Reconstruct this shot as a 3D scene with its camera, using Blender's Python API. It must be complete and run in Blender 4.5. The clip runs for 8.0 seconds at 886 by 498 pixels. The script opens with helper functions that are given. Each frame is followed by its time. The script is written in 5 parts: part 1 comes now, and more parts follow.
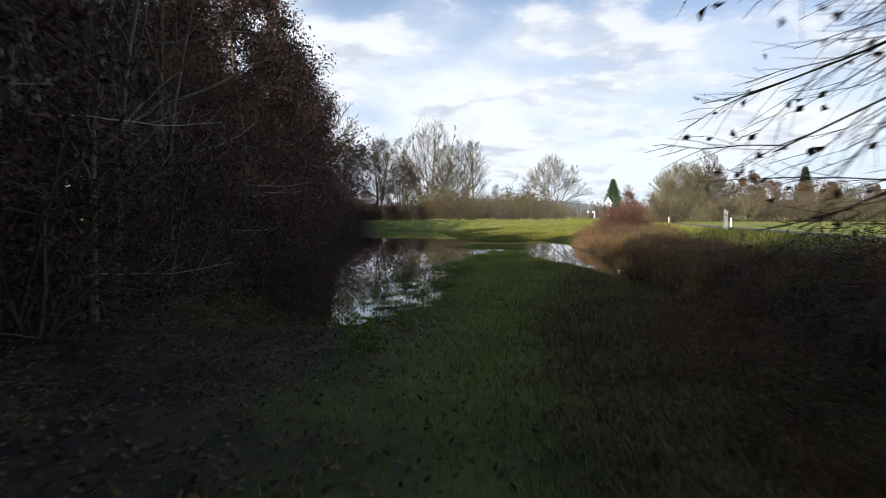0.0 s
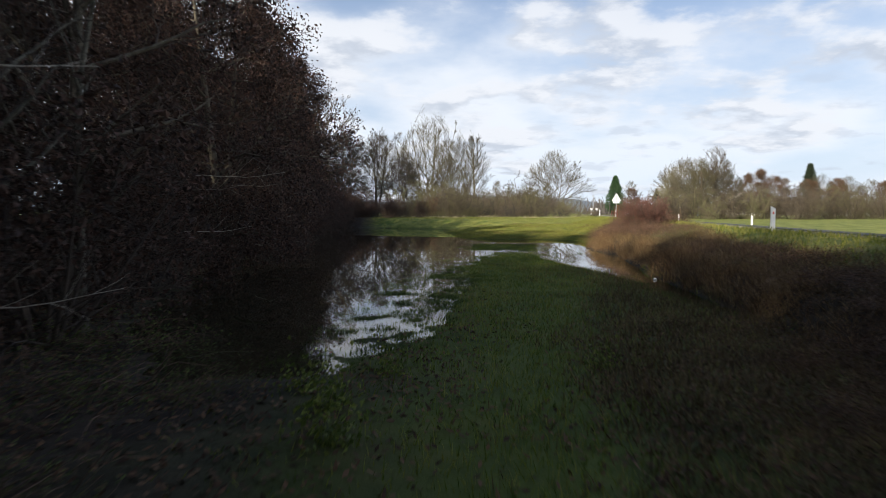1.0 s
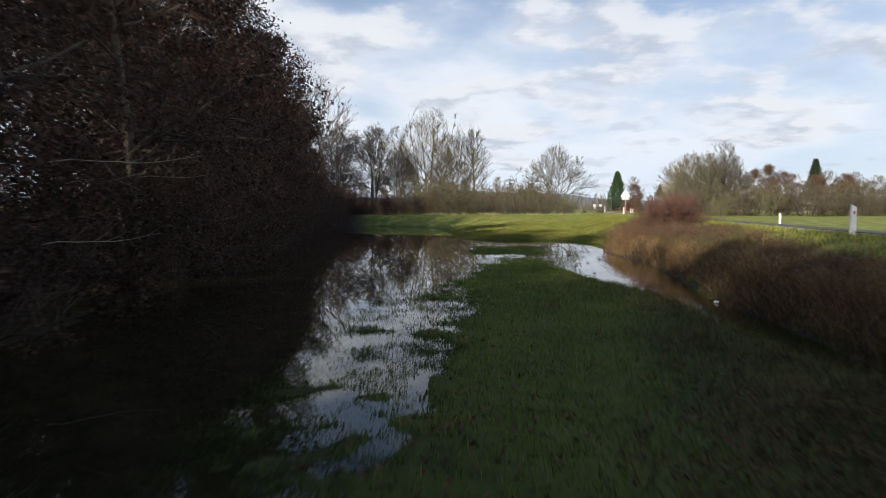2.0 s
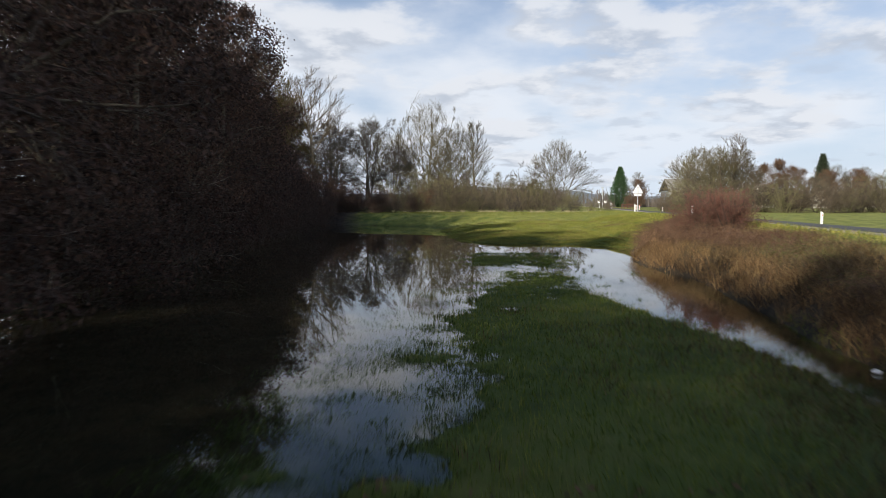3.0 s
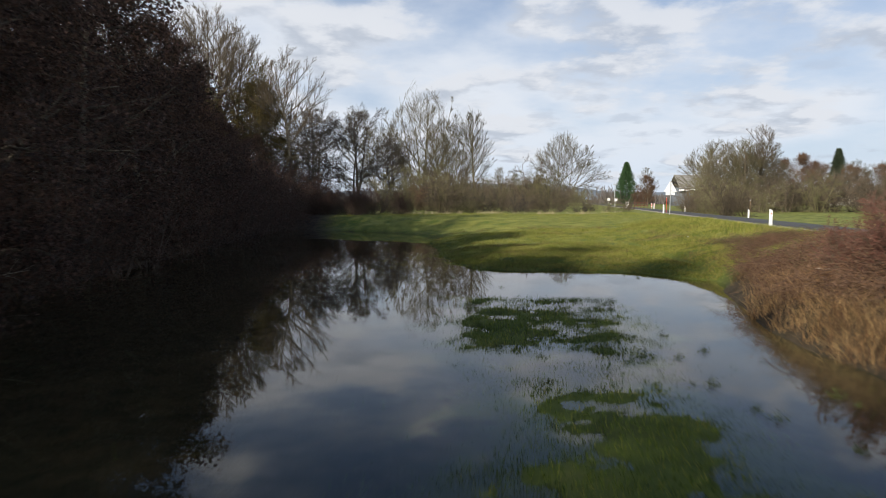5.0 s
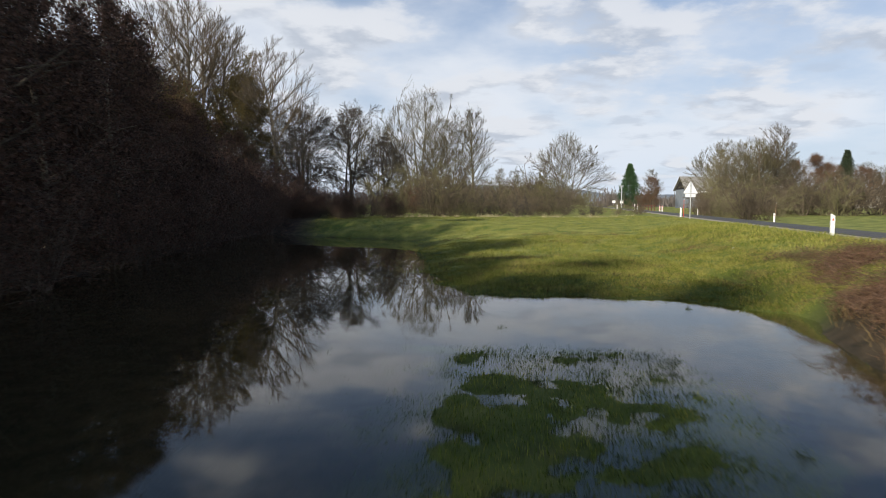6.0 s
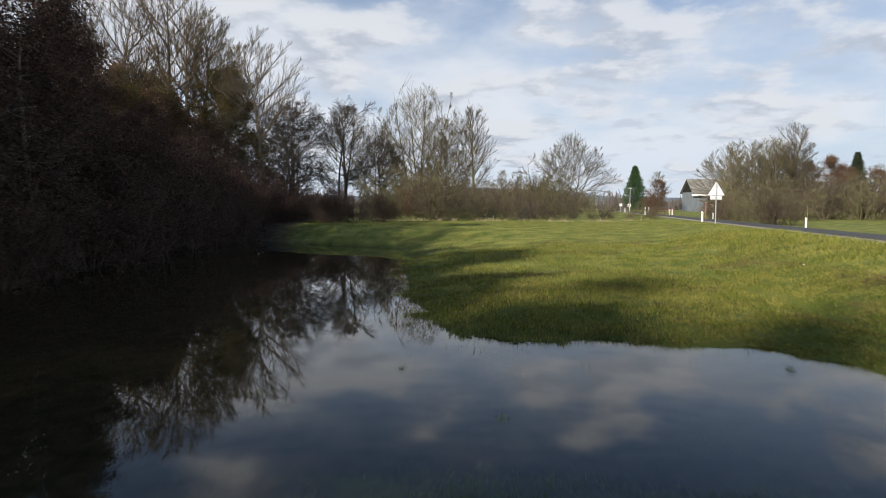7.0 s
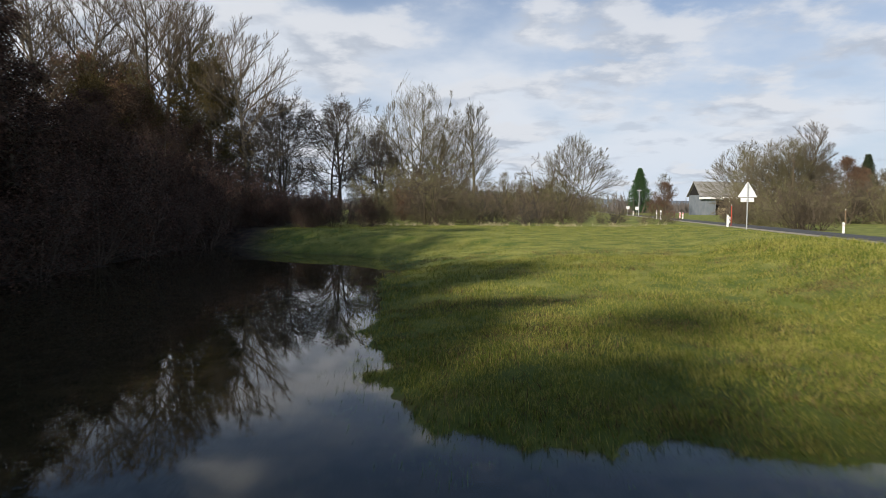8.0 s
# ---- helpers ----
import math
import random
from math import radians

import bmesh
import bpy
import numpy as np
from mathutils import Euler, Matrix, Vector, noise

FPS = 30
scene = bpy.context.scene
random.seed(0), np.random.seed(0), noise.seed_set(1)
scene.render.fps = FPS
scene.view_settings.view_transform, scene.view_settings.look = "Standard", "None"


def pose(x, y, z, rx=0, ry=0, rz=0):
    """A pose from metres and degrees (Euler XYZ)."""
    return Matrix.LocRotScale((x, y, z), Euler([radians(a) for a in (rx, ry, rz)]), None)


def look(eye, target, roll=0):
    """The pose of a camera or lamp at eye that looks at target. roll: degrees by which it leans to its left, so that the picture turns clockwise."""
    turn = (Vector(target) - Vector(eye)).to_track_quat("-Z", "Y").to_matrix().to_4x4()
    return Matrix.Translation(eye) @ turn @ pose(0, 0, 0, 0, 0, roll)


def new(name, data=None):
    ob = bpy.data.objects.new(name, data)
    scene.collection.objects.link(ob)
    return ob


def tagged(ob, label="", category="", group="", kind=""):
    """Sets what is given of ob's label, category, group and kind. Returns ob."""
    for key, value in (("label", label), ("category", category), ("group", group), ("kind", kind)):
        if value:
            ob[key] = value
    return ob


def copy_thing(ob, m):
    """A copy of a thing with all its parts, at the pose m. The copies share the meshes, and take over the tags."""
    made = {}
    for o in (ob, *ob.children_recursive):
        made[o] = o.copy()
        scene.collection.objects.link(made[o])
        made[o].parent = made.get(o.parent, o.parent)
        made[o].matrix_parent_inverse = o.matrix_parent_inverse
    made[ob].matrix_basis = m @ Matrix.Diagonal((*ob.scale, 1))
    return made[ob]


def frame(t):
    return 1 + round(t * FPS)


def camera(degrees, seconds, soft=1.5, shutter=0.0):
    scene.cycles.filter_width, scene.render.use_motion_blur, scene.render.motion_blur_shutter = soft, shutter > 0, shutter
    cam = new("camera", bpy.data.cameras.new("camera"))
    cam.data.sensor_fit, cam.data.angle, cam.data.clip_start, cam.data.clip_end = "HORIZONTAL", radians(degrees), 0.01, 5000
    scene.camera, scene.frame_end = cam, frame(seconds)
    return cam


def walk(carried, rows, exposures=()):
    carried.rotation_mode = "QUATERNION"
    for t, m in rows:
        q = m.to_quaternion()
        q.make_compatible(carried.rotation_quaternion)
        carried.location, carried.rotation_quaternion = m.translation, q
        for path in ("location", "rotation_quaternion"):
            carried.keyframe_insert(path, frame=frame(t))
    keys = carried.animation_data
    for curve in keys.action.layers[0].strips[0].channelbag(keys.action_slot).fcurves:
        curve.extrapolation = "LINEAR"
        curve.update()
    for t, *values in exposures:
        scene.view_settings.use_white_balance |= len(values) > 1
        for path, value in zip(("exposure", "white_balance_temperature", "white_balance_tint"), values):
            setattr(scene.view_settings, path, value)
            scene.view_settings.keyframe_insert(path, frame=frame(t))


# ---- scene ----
# ------------------------------------------------------------ camera
cam = camera(70.0, 8.0, soft=0.75, shutter=0.5)
# seconds, x, y, z over the water, yaw, pitch, roll
ROWS = [
    (0, 0, 0, 1.677, 0, -3.093, -0.11),
    (0.5, -0.07, 1.406, 1.681, 0.005, -3.232, -0.147),
    (1, -0.077, 2.998, 1.699, -0.004, -3.382, -0.175),
    (1.5, -0.005, 4.873, 1.734, -0.024, -3.55, -0.184),
    (2, 0.102, 7.012, 1.776, -0.035, -3.733, -0.172),
    (2.5, 0.224, 9.347, 1.828, -0.036, -3.921, -0.146),
    (3, 0.355, 11.796, 1.903, -0.029, -4.104, -0.115),
    (3.5, 0.49, 14.286, 2.008, -0.02, -4.269, -0.09),
    (4, 0.638, 16.794, 2.119, -0.01, -4.395, -0.077),
    (4.5, 0.81, 19.304, 2.209, -0.001, -4.461, -0.082),
    (5, 1.012, 21.805, 2.256, 0.008, -4.452, -0.108),
    (5.5, 1.236, 24.282, 2.27, 0.031, -4.383, -0.15),
    (6, 1.469, 26.725, 2.266, 0.085, -4.278, -0.199),
    (6.5, 1.699, 29.12, 2.26, 0.177, -4.156, -0.246),
    (7, 1.919, 31.46, 2.255, 0.286, -4.027, -0.289),
    (7.5, 2.126, 33.746, 2.25, 0.387, -3.897, -0.326),
    (8, 2.325, 36, 2.245, 0.481, -3.766, -0.359),
]
walk(cam, [(t, pose(x, y, z, 90 + pitch, roll, yaw)) for t, x, y, z, yaw, pitch, roll in ROWS],
     [(0.0, 0.64), (0.5, 0.58), (1.5, 0.47), (3.0, 0.36), (4.5, 0.30), (6.0, 0.30), (8.0, 0.22)])

# ------------------------------------------------------------ light
SUN_EL, SUN_AZ = radians(27), math.atan2(-0.68, -0.73)      # towards the sun: left and behind
to_sun = Vector((math.cos(SUN_EL) * math.sin(SUN_AZ), math.cos(SUN_EL) * math.cos(SUN_AZ), math.sin(SUN_EL)))
sun = new("sun", bpy.data.lights.new("sun", "SUN"))
sun.data.energy, sun.data.angle, sun.data.color = 5.0, radians(1.6), (1.0, 0.92, 0.80)
sun.matrix_world = look(to_sun * 50, (0, 0, 0))


def sky_world():
    w = bpy.data.worlds.new("sky")
    scene.world = w
    w.use_nodes = True
    nt = w.node_tree
    nt.nodes.clear()
    N, L = nt.nodes.new, nt.links.new

    def calc(op, a, b=None, c=None):
        q = N("ShaderNodeMath")
        q.operation = op
        for k, v in enumerate((a, b, c)):
            if v is not None:
                if isinstance(v, (int, float)):
                    q.inputs[k].default_value = v
                else:
                    L(v, q.inputs[k])
        return q.outputs[0]

    def ease(v, a, b, lo=0.0, hi=1.0):
        q = N("ShaderNodeMapRange")
        q.interpolation_type = "SMOOTHSTEP"
        L(v, q.inputs["Value"])
        for key, x in (("From Min", a), ("From Max", b), ("To Min", lo), ("To Max", hi)):
            q.inputs[key].default_value = x
        return q.outputs[0]

    def blend(f, a, b):
        q = N("ShaderNodeMix")
        q.data_type = "RGBA"
        L(f, q.inputs[0])
        for k, v in ((6, a), (7, b)):
            if isinstance(v, tuple):
                q.inputs[k].default_value = (*v, 1)
            else:
                L(v, q.inputs[k])
        return q.outputs[2]

    def cloud(at, scale, detail, rough, warp):
        n = N("ShaderNodeTexNoise")
        n.inputs["Scale"].default_value, n.inputs["Detail"].default_value = scale, detail
        n.inputs["Roughness"].default_value, n.inputs["Distortion"].default_value = rough, warp
        L(at, n.inputs["Vector"])
        return n.outputs["Fac"]
    out, bg = N("ShaderNodeOutputWorld"), N("ShaderNodeBackground")
    sky = N("ShaderNodeTexSky")
    sky.sky_type, sky.sun_disc = "NISHITA", False
    sky.sun_elevation, sky.sun_rotation = SUN_EL, SUN_AZ
    sky.dust_density, sky.ozone_density = 1.2, 1.0
    tint = N("ShaderNodeVectorMath")
    tint.operation = "MULTIPLY_ADD"
    tint.inputs[1].default_value, tint.inputs[2].default_value = (0.080, 0.087, 0.104), (0.07, 0.095, 0.13)
    L(sky.outputs[0], tint.inputs[0])
    # the clouds lie on a flat layer: direction / height, with haze towards the horizon
    tc, sep, flat = N("ShaderNodeTexCoord"), N("ShaderNodeSeparateXYZ"), N("ShaderNodeCombineXYZ")
    L(tc.outputs["Generated"], sep.inputs[0])
    up = calc("MAXIMUM", sep.outputs["Z"], 0.0)
    lift = calc("ADD", up, 0.20)
    L(calc("DIVIDE", sep.outputs["X"], lift), flat.inputs[0])
    L(calc("DIVIDE", sep.outputs["Y"], lift), flat.inputs[1])
    flat.inputs[2].default_value = 5.3
    near = N("ShaderNodeVectorMath")
    near.inputs[1].default_value = (0.05, -0.10, 0.0)
    L(flat.outputs[0], near.inputs[0])
    broad, puff, edge_n = cloud(flat.outputs[0], 1.0, 2, 0.5, 0.0), cloud(flat.outputs[0], 2.9, 8, 0.52, 0.0), cloud(near.outputs[0], 2.9, 8, 0.52, 0.0)
    wisp = cloud(flat.outputs[0], 4.6, 5, 0.5, 0.0)
    # a thin bright veil, closed low down, with pale blue gaps
    veil = ease(calc("MULTIPLY_ADD", puff, 0.45, calc("ADD", broad, ease(up, 0.23, 0.38, 0.06, -0.30))), 0.55, 0.82)
    milk = blend(ease(up, 0.18, 0.40, 0.55, 0.0), tint.outputs[0], (0.72, 0.83, 0.98))
    colour = blend(calc("MULTIPLY", veil, 0.88), milk, (0.90, 0.945, 1.02))
    colour = blend(ease(up, 0.0, 0.16, 0.75, 0.0), colour, (0.77, 0.875, 1.02))
    # lower grey puffs in front of it, lit from one side
    body = ease(calc("MULTIPLY_ADD", broad, 0.35, calc("ADD", puff, calc("ADD", ease(up, 0.05, 0.22, -0.02, 0.04), ease(up, 0.27, 0.40, 0.0, -0.12)))), 0.655, 0.80)
    side = ease(calc("SUBTRACT", puff, edge_n), -0.07, 0.08)
    grey = blend(side, (0.55, 0.61, 0.715), (0.86, 0.89, 0.95))
    colour = blend(calc("MULTIPLY", body, 0.82), colour, grey)
    bars = calc("MULTIPLY", ease(wisp, 0.56, 0.70), ease(up, 0.24, 0.14))
    colour = blend(calc("MULTIPLY", bars, 0.45), colour, (0.55, 0.62, 0.735))
    L(colour, bg.inputs[0])
    bg.inputs[1].default_value = SKY
    L(bg.outputs[0], out.inputs[0])


SKY = 0.72
sky_world()


# ------------------------------------------------------------ materials
def material(name, rough=0.8, colours=((0.2, 0.2, 0.2), (0.3, 0.3, 0.3)), scale=3.0, detail=4, bump=0.0, bump_scale=40.0,
             metallic=0.0, by_object=0.0, by_island=0.0, translucent=0.0, specular=0.3, fine=0.35):
    m = bpy.data.materials.new(name)
    m.use_nodes = True
    nt = m.node_tree
    N, L = nt.nodes.new, nt.links.new
    b = nt.nodes["Principled BSDF"]
    b.inputs["Roughness"].default_value, b.inputs["Metallic"].default_value = rough, metallic
    b.inputs["Specular IOR Level"].default_value = specular
    geo = N("ShaderNodeNewGeometry")
    n1, n2 = N("ShaderNodeTexNoise"), N("ShaderNodeTexNoise")
    for n, s in ((n1, scale), (n2, scale * 9)):
        n.inputs["Scale"].default_value, n.inputs["Detail"].default_value = s, detail
        L(geo.outputs["Position"], n.inputs["Vector"])
    blend = N("ShaderNodeMix")
    blend.inputs[0].default_value = fine
    L(n1.outputs["Fac"], blend.inputs[2])
    L(n2.outputs["Fac"], blend.inputs[3])
    ramp = N("ShaderNodeValToRGB")
    els = ramp.color_ramp.elements
    while len(els) < len(colours):
        els.new(0.5)
    for i, c in enumerate(colours):
        els[i].position = 0.32 + 0.36 * i / max(1, len(colours) - 1)
        els[i].color = (*c, 1)
    value = blend.outputs[0]
    for amount, socket in ((by_object, None), (by_island, geo.outputs["Random Per Island"])):
        if amount:
            if socket is None:
                socket = N("ShaderNodeObjectInfo").outputs["Random"]
            shift = N("ShaderNodeMath")
            shift.operation = "MULTIPLY_ADD"
            shift.inputs[1].default_value, shift.inputs[2].default_value = amount, -amount / 2
            L(socket, shift.inputs[0])
            add = N("ShaderNodeMath")
            L(value, add.inputs[0])
            L(shift.outputs[0], add.inputs[1])
            value = add.outputs[0]
    L(value, ramp.inputs[0])
    L(ramp.outputs[0], b.inputs["Base Color"])
    if bump:
        bn, bp = N("ShaderNodeTexNoise"), N("ShaderNodeBump")
        bn.inputs["Scale"].default_value, bn.inputs["Detail"].default_value = bump_scale, 4
        L(geo.outputs["Position"], bn.inputs["Vector"])
        bp.inputs["Strength"].default_value, bp.inputs["Distance"].default_value = bump, 0.02
        L(bn.outputs["Fac"], bp.inputs["Height"])
        L(bp.outputs[0], b.inputs["Normal"])
    if translucent:
        tr, ms = N("ShaderNodeBsdfTranslucent"), N("ShaderNodeMixShader")
        L(ramp.outputs[0], tr.inputs[0])
        ms.inputs[0].default_value = translucent
        L(b.outputs[0], ms.inputs[1])
        L(tr.outputs[0], ms.inputs[2])
        L(ms.outputs[0], nt.nodes["Material Output"].inputs[0])
    return m


BARK = material("bark", 0.9, ((0.05, 0.042, 0.03), (0.13, 0.108, 0.078), (0.22, 0.19, 0.135)), 6, bump=0.6, bump_scale=30)
BIRCH = material("pale_smooth_bark", 0.7, ((0.05, 0.045, 0.032), (0.13, 0.115, 0.085), (0.24, 0.22, 0.17)), 5, bump=0.3, bump_scale=40)
BARK_MOSS = material("mossy_bark", 0.9, ((0.07, 0.06, 0.038), (0.14, 0.122, 0.07), (0.21, 0.18, 0.115)), 4, bump=0.5, bump_scale=30)
TWIG_DARK = material("dark_twig", 0.85, ((0.045, 0.035, 0.028), (0.125, 0.098, 0.077)), 5, by_object=0.3)
# near-black; on the shrubs it puts the wood's shade into the colour
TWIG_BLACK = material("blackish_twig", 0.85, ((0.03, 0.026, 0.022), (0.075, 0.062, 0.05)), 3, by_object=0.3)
LEAF_WEED = material("weed_leaf", 0.6, ((0.09, 0.13, 0.02), (0.24, 0.27, 0.05)), 4, by_island=0.5, translucent=0.3)
DEAD_WOOD = material("pale_dead_wood", 0.8, ((0.30, 0.26, 0.20), (0.52, 0.47, 0.38)), 8, bump=0.4, bump_scale=60)
PAPER = material("white_paper", 0.7, ((0.75, 0.75, 0.74), (0.85, 0.85, 0.84)), 10)
TWIG_GREY = material("grey_twig", 0.85, ((0.062, 0.055, 0.035), (0.155, 0.135, 0.088)), 1.5, by_object=0.4)
TWIG_OLIVE = material("olive_twig", 0.85, ((0.075, 0.068, 0.035), (0.16, 0.145, 0.07)), 1.5, by_object=0.4)
TWIG_FAR = material("hazy_far_twig", 0.9, ((0.085, 0.075, 0.065), (0.15, 0.13, 0.115)), 0.2, by_island=0.4)
CANE = material("bramble_cane", 0.75, ((0.07, 0.042, 0.028), (0.195, 0.120, 0.078)), 3, by_island=0.5)
TWIG_RED = material("red_twig", 0.7, ((0.085, 0.042, 0.032), (0.20, 0.088, 0.062)), 3, by_island=0.3)
TWIG_BROWN = material("brown_twig", 0.85, ((0.055, 0.043, 0.030), (0.135, 0.105, 0.070)), 2, by_object=0.4)
LEAF_DARK = material("withered_dark_leaf", 0.7, ((0.038, 0.024, 0.018), (0.13, 0.074, 0.053)), 2, by_island=0.5, translucent=0.15)
LEAF_RUST = material("russet_leaf", 0.75, ((0.085, 0.050, 0.030), (0.18, 0.105, 0.06)), 1, by_island=0.5, translucent=0.2)
LEAF_OLIVE = material("olive_leaf", 0.75, ((0.065, 0.05, 0.016), (0.15, 0.11, 0.035)), 1, by_island=0.5, translucent=0.2)
LEAF_GREEN = material("bramble_leaf", 0.6, ((0.035, 0.058, 0.014), (0.16, 0.19, 0.05)), 2, by_island=0.6, translucent=0.2)
NEEDLE = material("conifer_needles", 0.8, ((0.022, 0.055, 0.020), (0.065, 0.125, 0.042)), 2, by_island=0.5)
NEEDLE_DARK = material("dark_conifer_needles", 0.8, ((0.02, 0.03, 0.015), (0.05, 0.07, 0.035)), 2, by_island=0.5)
GRASS = material("grass_blade", 0.75, ((0.09, 0.135, 0.017), (0.185, 0.23, 0.03), (0.31, 0.29, 0.065)), 0.9, by_island=0.4, translucent=0.25)
MEADOW = material("meadow_grass", 0.75, ((0.098, 0.128, 0.016), (0.205, 0.226, 0.034), (0.375, 0.335, 0.09)), 1.4, by_island=0.5, translucent=0.3)
GRASS_WET = material("drowned_grass", 0.6, ((0.045, 0.085, 0.013), (0.125, 0.17, 0.03)), 0.8, by_island=0.4, translucent=0.2)
REED = material("dry_reed", 0.8, ((0.085, 0.045, 0.024), (0.23, 0.135, 0.06), (0.42, 0.28, 0.13)), 1.2, by_island=0.5, translucent=0.2)
WITHERED = material("withered_grass", 0.85, ((0.06, 0.038, 0.018), (0.145, 0.094, 0.04), (0.26, 0.19, 0.085)), 1.0, by_island=0.5, translucent=0.2)
STRAW = material("pale_straw", 0.8, ((0.36, 0.29, 0.16), (0.58, 0.50, 0.32)), 1.2, by_island=0.4, translucent=0.2)
LITTER = material("leaf_litter", 0.8, ((0.058, 0.034, 0.022), (0.185, 0.105, 0.06)), 2, by_island=0.6, specular=0.1)
ASPHALT = material("asphalt", 0.85, ((0.06, 0.06, 0.06), (0.10, 0.098, 0.095)), 0.8, bump=0.4, bump_scale=120)
GRAVEL = material("gravel_verge", 0.95, ((0.22, 0.20, 0.17), (0.38, 0.35, 0.30)), 6, bump=0.6, bump_scale=60)
WHITE = material("white_plastic", 0.45, ((0.74, 0.74, 0.72), (0.84, 0.84, 0.83)), 5)
GREY_METAL = material("galvanised_steel", 0.45, ((0.42, 0.43, 0.44), (0.55, 0.56, 0.57)), 6, metallic=0.6)
SIGN_BACK = material("sign_back", 0.5, ((0.62, 0.63, 0.64), (0.74, 0.75, 0.76)), 3)
RED_PAINT = material("red_paint", 0.5, ((0.55, 0.05, 0.03), (0.68, 0.09, 0.05)), 5)
RUSTED = material("rusted_paint", 0.8, ((0.10, 0.04, 0.028), (0.22, 0.10, 0.065)), 4, bump=0.3)
WOOD_POLE = material("weathered_pole", 0.8, ((0.22, 0.13, 0.07), (0.36, 0.24, 0.15)), 6)
PLASTER = material("pale_plaster", 0.9, ((0.48, 0.45, 0.38), (0.60, 0.57, 0.50)), 0.8, bump=0.2)
PLASTER_GREY = material("grey_plaster", 0.9, ((0.13, 0.15, 0.17), (0.19, 0.21, 0.23)), 0.8, bump=0.2)
ROOF_PALE = material("pale_roof", 0.8, ((0.42, 0.39, 0.34), (0.55, 0.52, 0.47)), 1.2, bump=0.3)
# near-black, for the gable boards and the carport's shade sheet
NEAR_BLACK = material("near_black", 0.85, ((0.010, 0.009, 0.009), (0.022, 0.020, 0.019)), 3)
ROOF_GREY = material("weathered_grey_roof", 0.85, ((0.17, 0.165, 0.15), (0.27, 0.26, 0.24)), 1.2, bump=0.3)
GLASS_DARK = material("window_glass", 0.08, ((0.02, 0.025, 0.03), (0.04, 0.045, 0.05)), 1, specular=0.6)
# distance haze is put into the hills' blue base colour
HILL = material("hazed_hill", 1.0, ((0.12, 0.15, 0.18), (0.18, 0.21, 0.24)), 0.01)


def ground_material():
    m = material("meadow_soil", 0.95, ((0.04, 0.058, 0.009), (0.085, 0.11, 0.016), (0.14, 0.135, 0.03)), 0.5, bump=0.8, bump_scale=25)
    nt = m.node_tree
    N, L = nt.nodes.new, nt.links.new
    b = nt.nodes["Principled BSDF"]
    green = b.inputs["Base Color"].links[0].from_socket
    # drier yellow ramp, also lightened to paint in the meadow's sun
    dry, dmix = N("ShaderNodeAttribute"), N("ShaderNodeMix")
    dry.attribute_name = "dry"
    dmix.data_type = "RGBA"
    dn, dr = N("ShaderNodeTexNoise"), N("ShaderNodeValToRGB")
    dn.inputs["Scale"].default_value, dn.inputs["Detail"].default_value = 1.1, 7
    dr.color_ramp.elements[0].position, dr.color_ramp.elements[0].color = 0.34, (0.074, 0.110, 0.015, 1)
    dr.color_ramp.elements[1].position, dr.color_ramp.elements[1].color = 0.68, (0.265, 0.260, 0.058, 1)
    L(dn.outputs["Fac"], dr.inputs[0])
    L(dry.outputs["Fac"], dmix.inputs[0])
    L(green, dmix.inputs[6])
    L(dr.outputs[0], dmix.inputs[7])
    green = dmix.outputs[2]
    at = N("ShaderNodeAttribute")
    at.attribute_name = "cover"
    mud = N("ShaderNodeTexNoise")
    mud.inputs["Scale"].default_value, mud.inputs["Detail"].default_value = 3.0, 6
    geo = N("ShaderNodeNewGeometry")
    L(geo.outputs["Position"], mud.inputs["Vector"])
    L(geo.outputs["Position"], dn.inputs["Vector"])
    mr = N("ShaderNodeValToRGB")
    mr.color_ramp.elements[0].position, mr.color_ramp.elements[0].color = 0.35, (0.018, 0.013, 0.009, 1)
    mr.color_ramp.elements[1].position, mr.color_ramp.elements[1].color = 0.65, (0.056, 0.039, 0.025, 1)
    L(mud.outputs["Fac"], mr.inputs[0])
    mx = N("ShaderNodeMix")
    mx.data_type = "RGBA"
    L(at.outputs["Fac"], mx.inputs[0])
    L(mr.outputs[0], mx.inputs[6])
    L(green, mx.inputs[7])
    L(mx.outputs[2], b.inputs["Base Color"])
    return m


def water_material():
    m = bpy.data.materials.new("flood_water")
    m.use_nodes = True
    b = m.node_tree.nodes["Principled BSDF"]
    b.inputs["Base Color"].default_value = (0.36, 0.39, 0.24, 1)
    b.inputs["Transmission Weight"].default_value, b.inputs["IOR"].default_value = 0.972, 1.33
    b.inputs["Roughness"].default_value = 0.0
    return m


# ------------------------------------------------------------ mesh helpers
def mesh_of(name, verts, faces, mat, smooth=False):
    me = bpy.data.meshes.new(name)
    verts, faces = np.asarray(verts, np.float32), np.asarray(faces, np.int32)
    k = faces.shape[1]
    me.vertices.add(len(verts))
    me.vertices.foreach_set("co", verts.ravel())
    me.loops.add(faces.size)
    me.loops.foreach_set("vertex_index", faces.ravel())
    me.polygons.add(len(faces))
    me.polygons.foreach_set("loop_start", np.arange(0, faces.size, k, dtype=np.int32))
    me.polygons.foreach_set("use_smooth", np.full(len(faces), smooth))
    me.materials.append(mat)
    me.update(calc_edges=True)
    return me


def part(name, data, mat=None, parent=None, label=""):
    """One mesh object, from a bmesh or a mesh, under a thing or a part."""
    if isinstance(data, bmesh.types.BMesh):
        me = bpy.data.meshes.new(name)
        data.to_mesh(me)
        data.free()
        me.materials.append(mat)
        data = me
    ob = new(name, data)
    ob.parent = parent
    return tagged(ob, label)


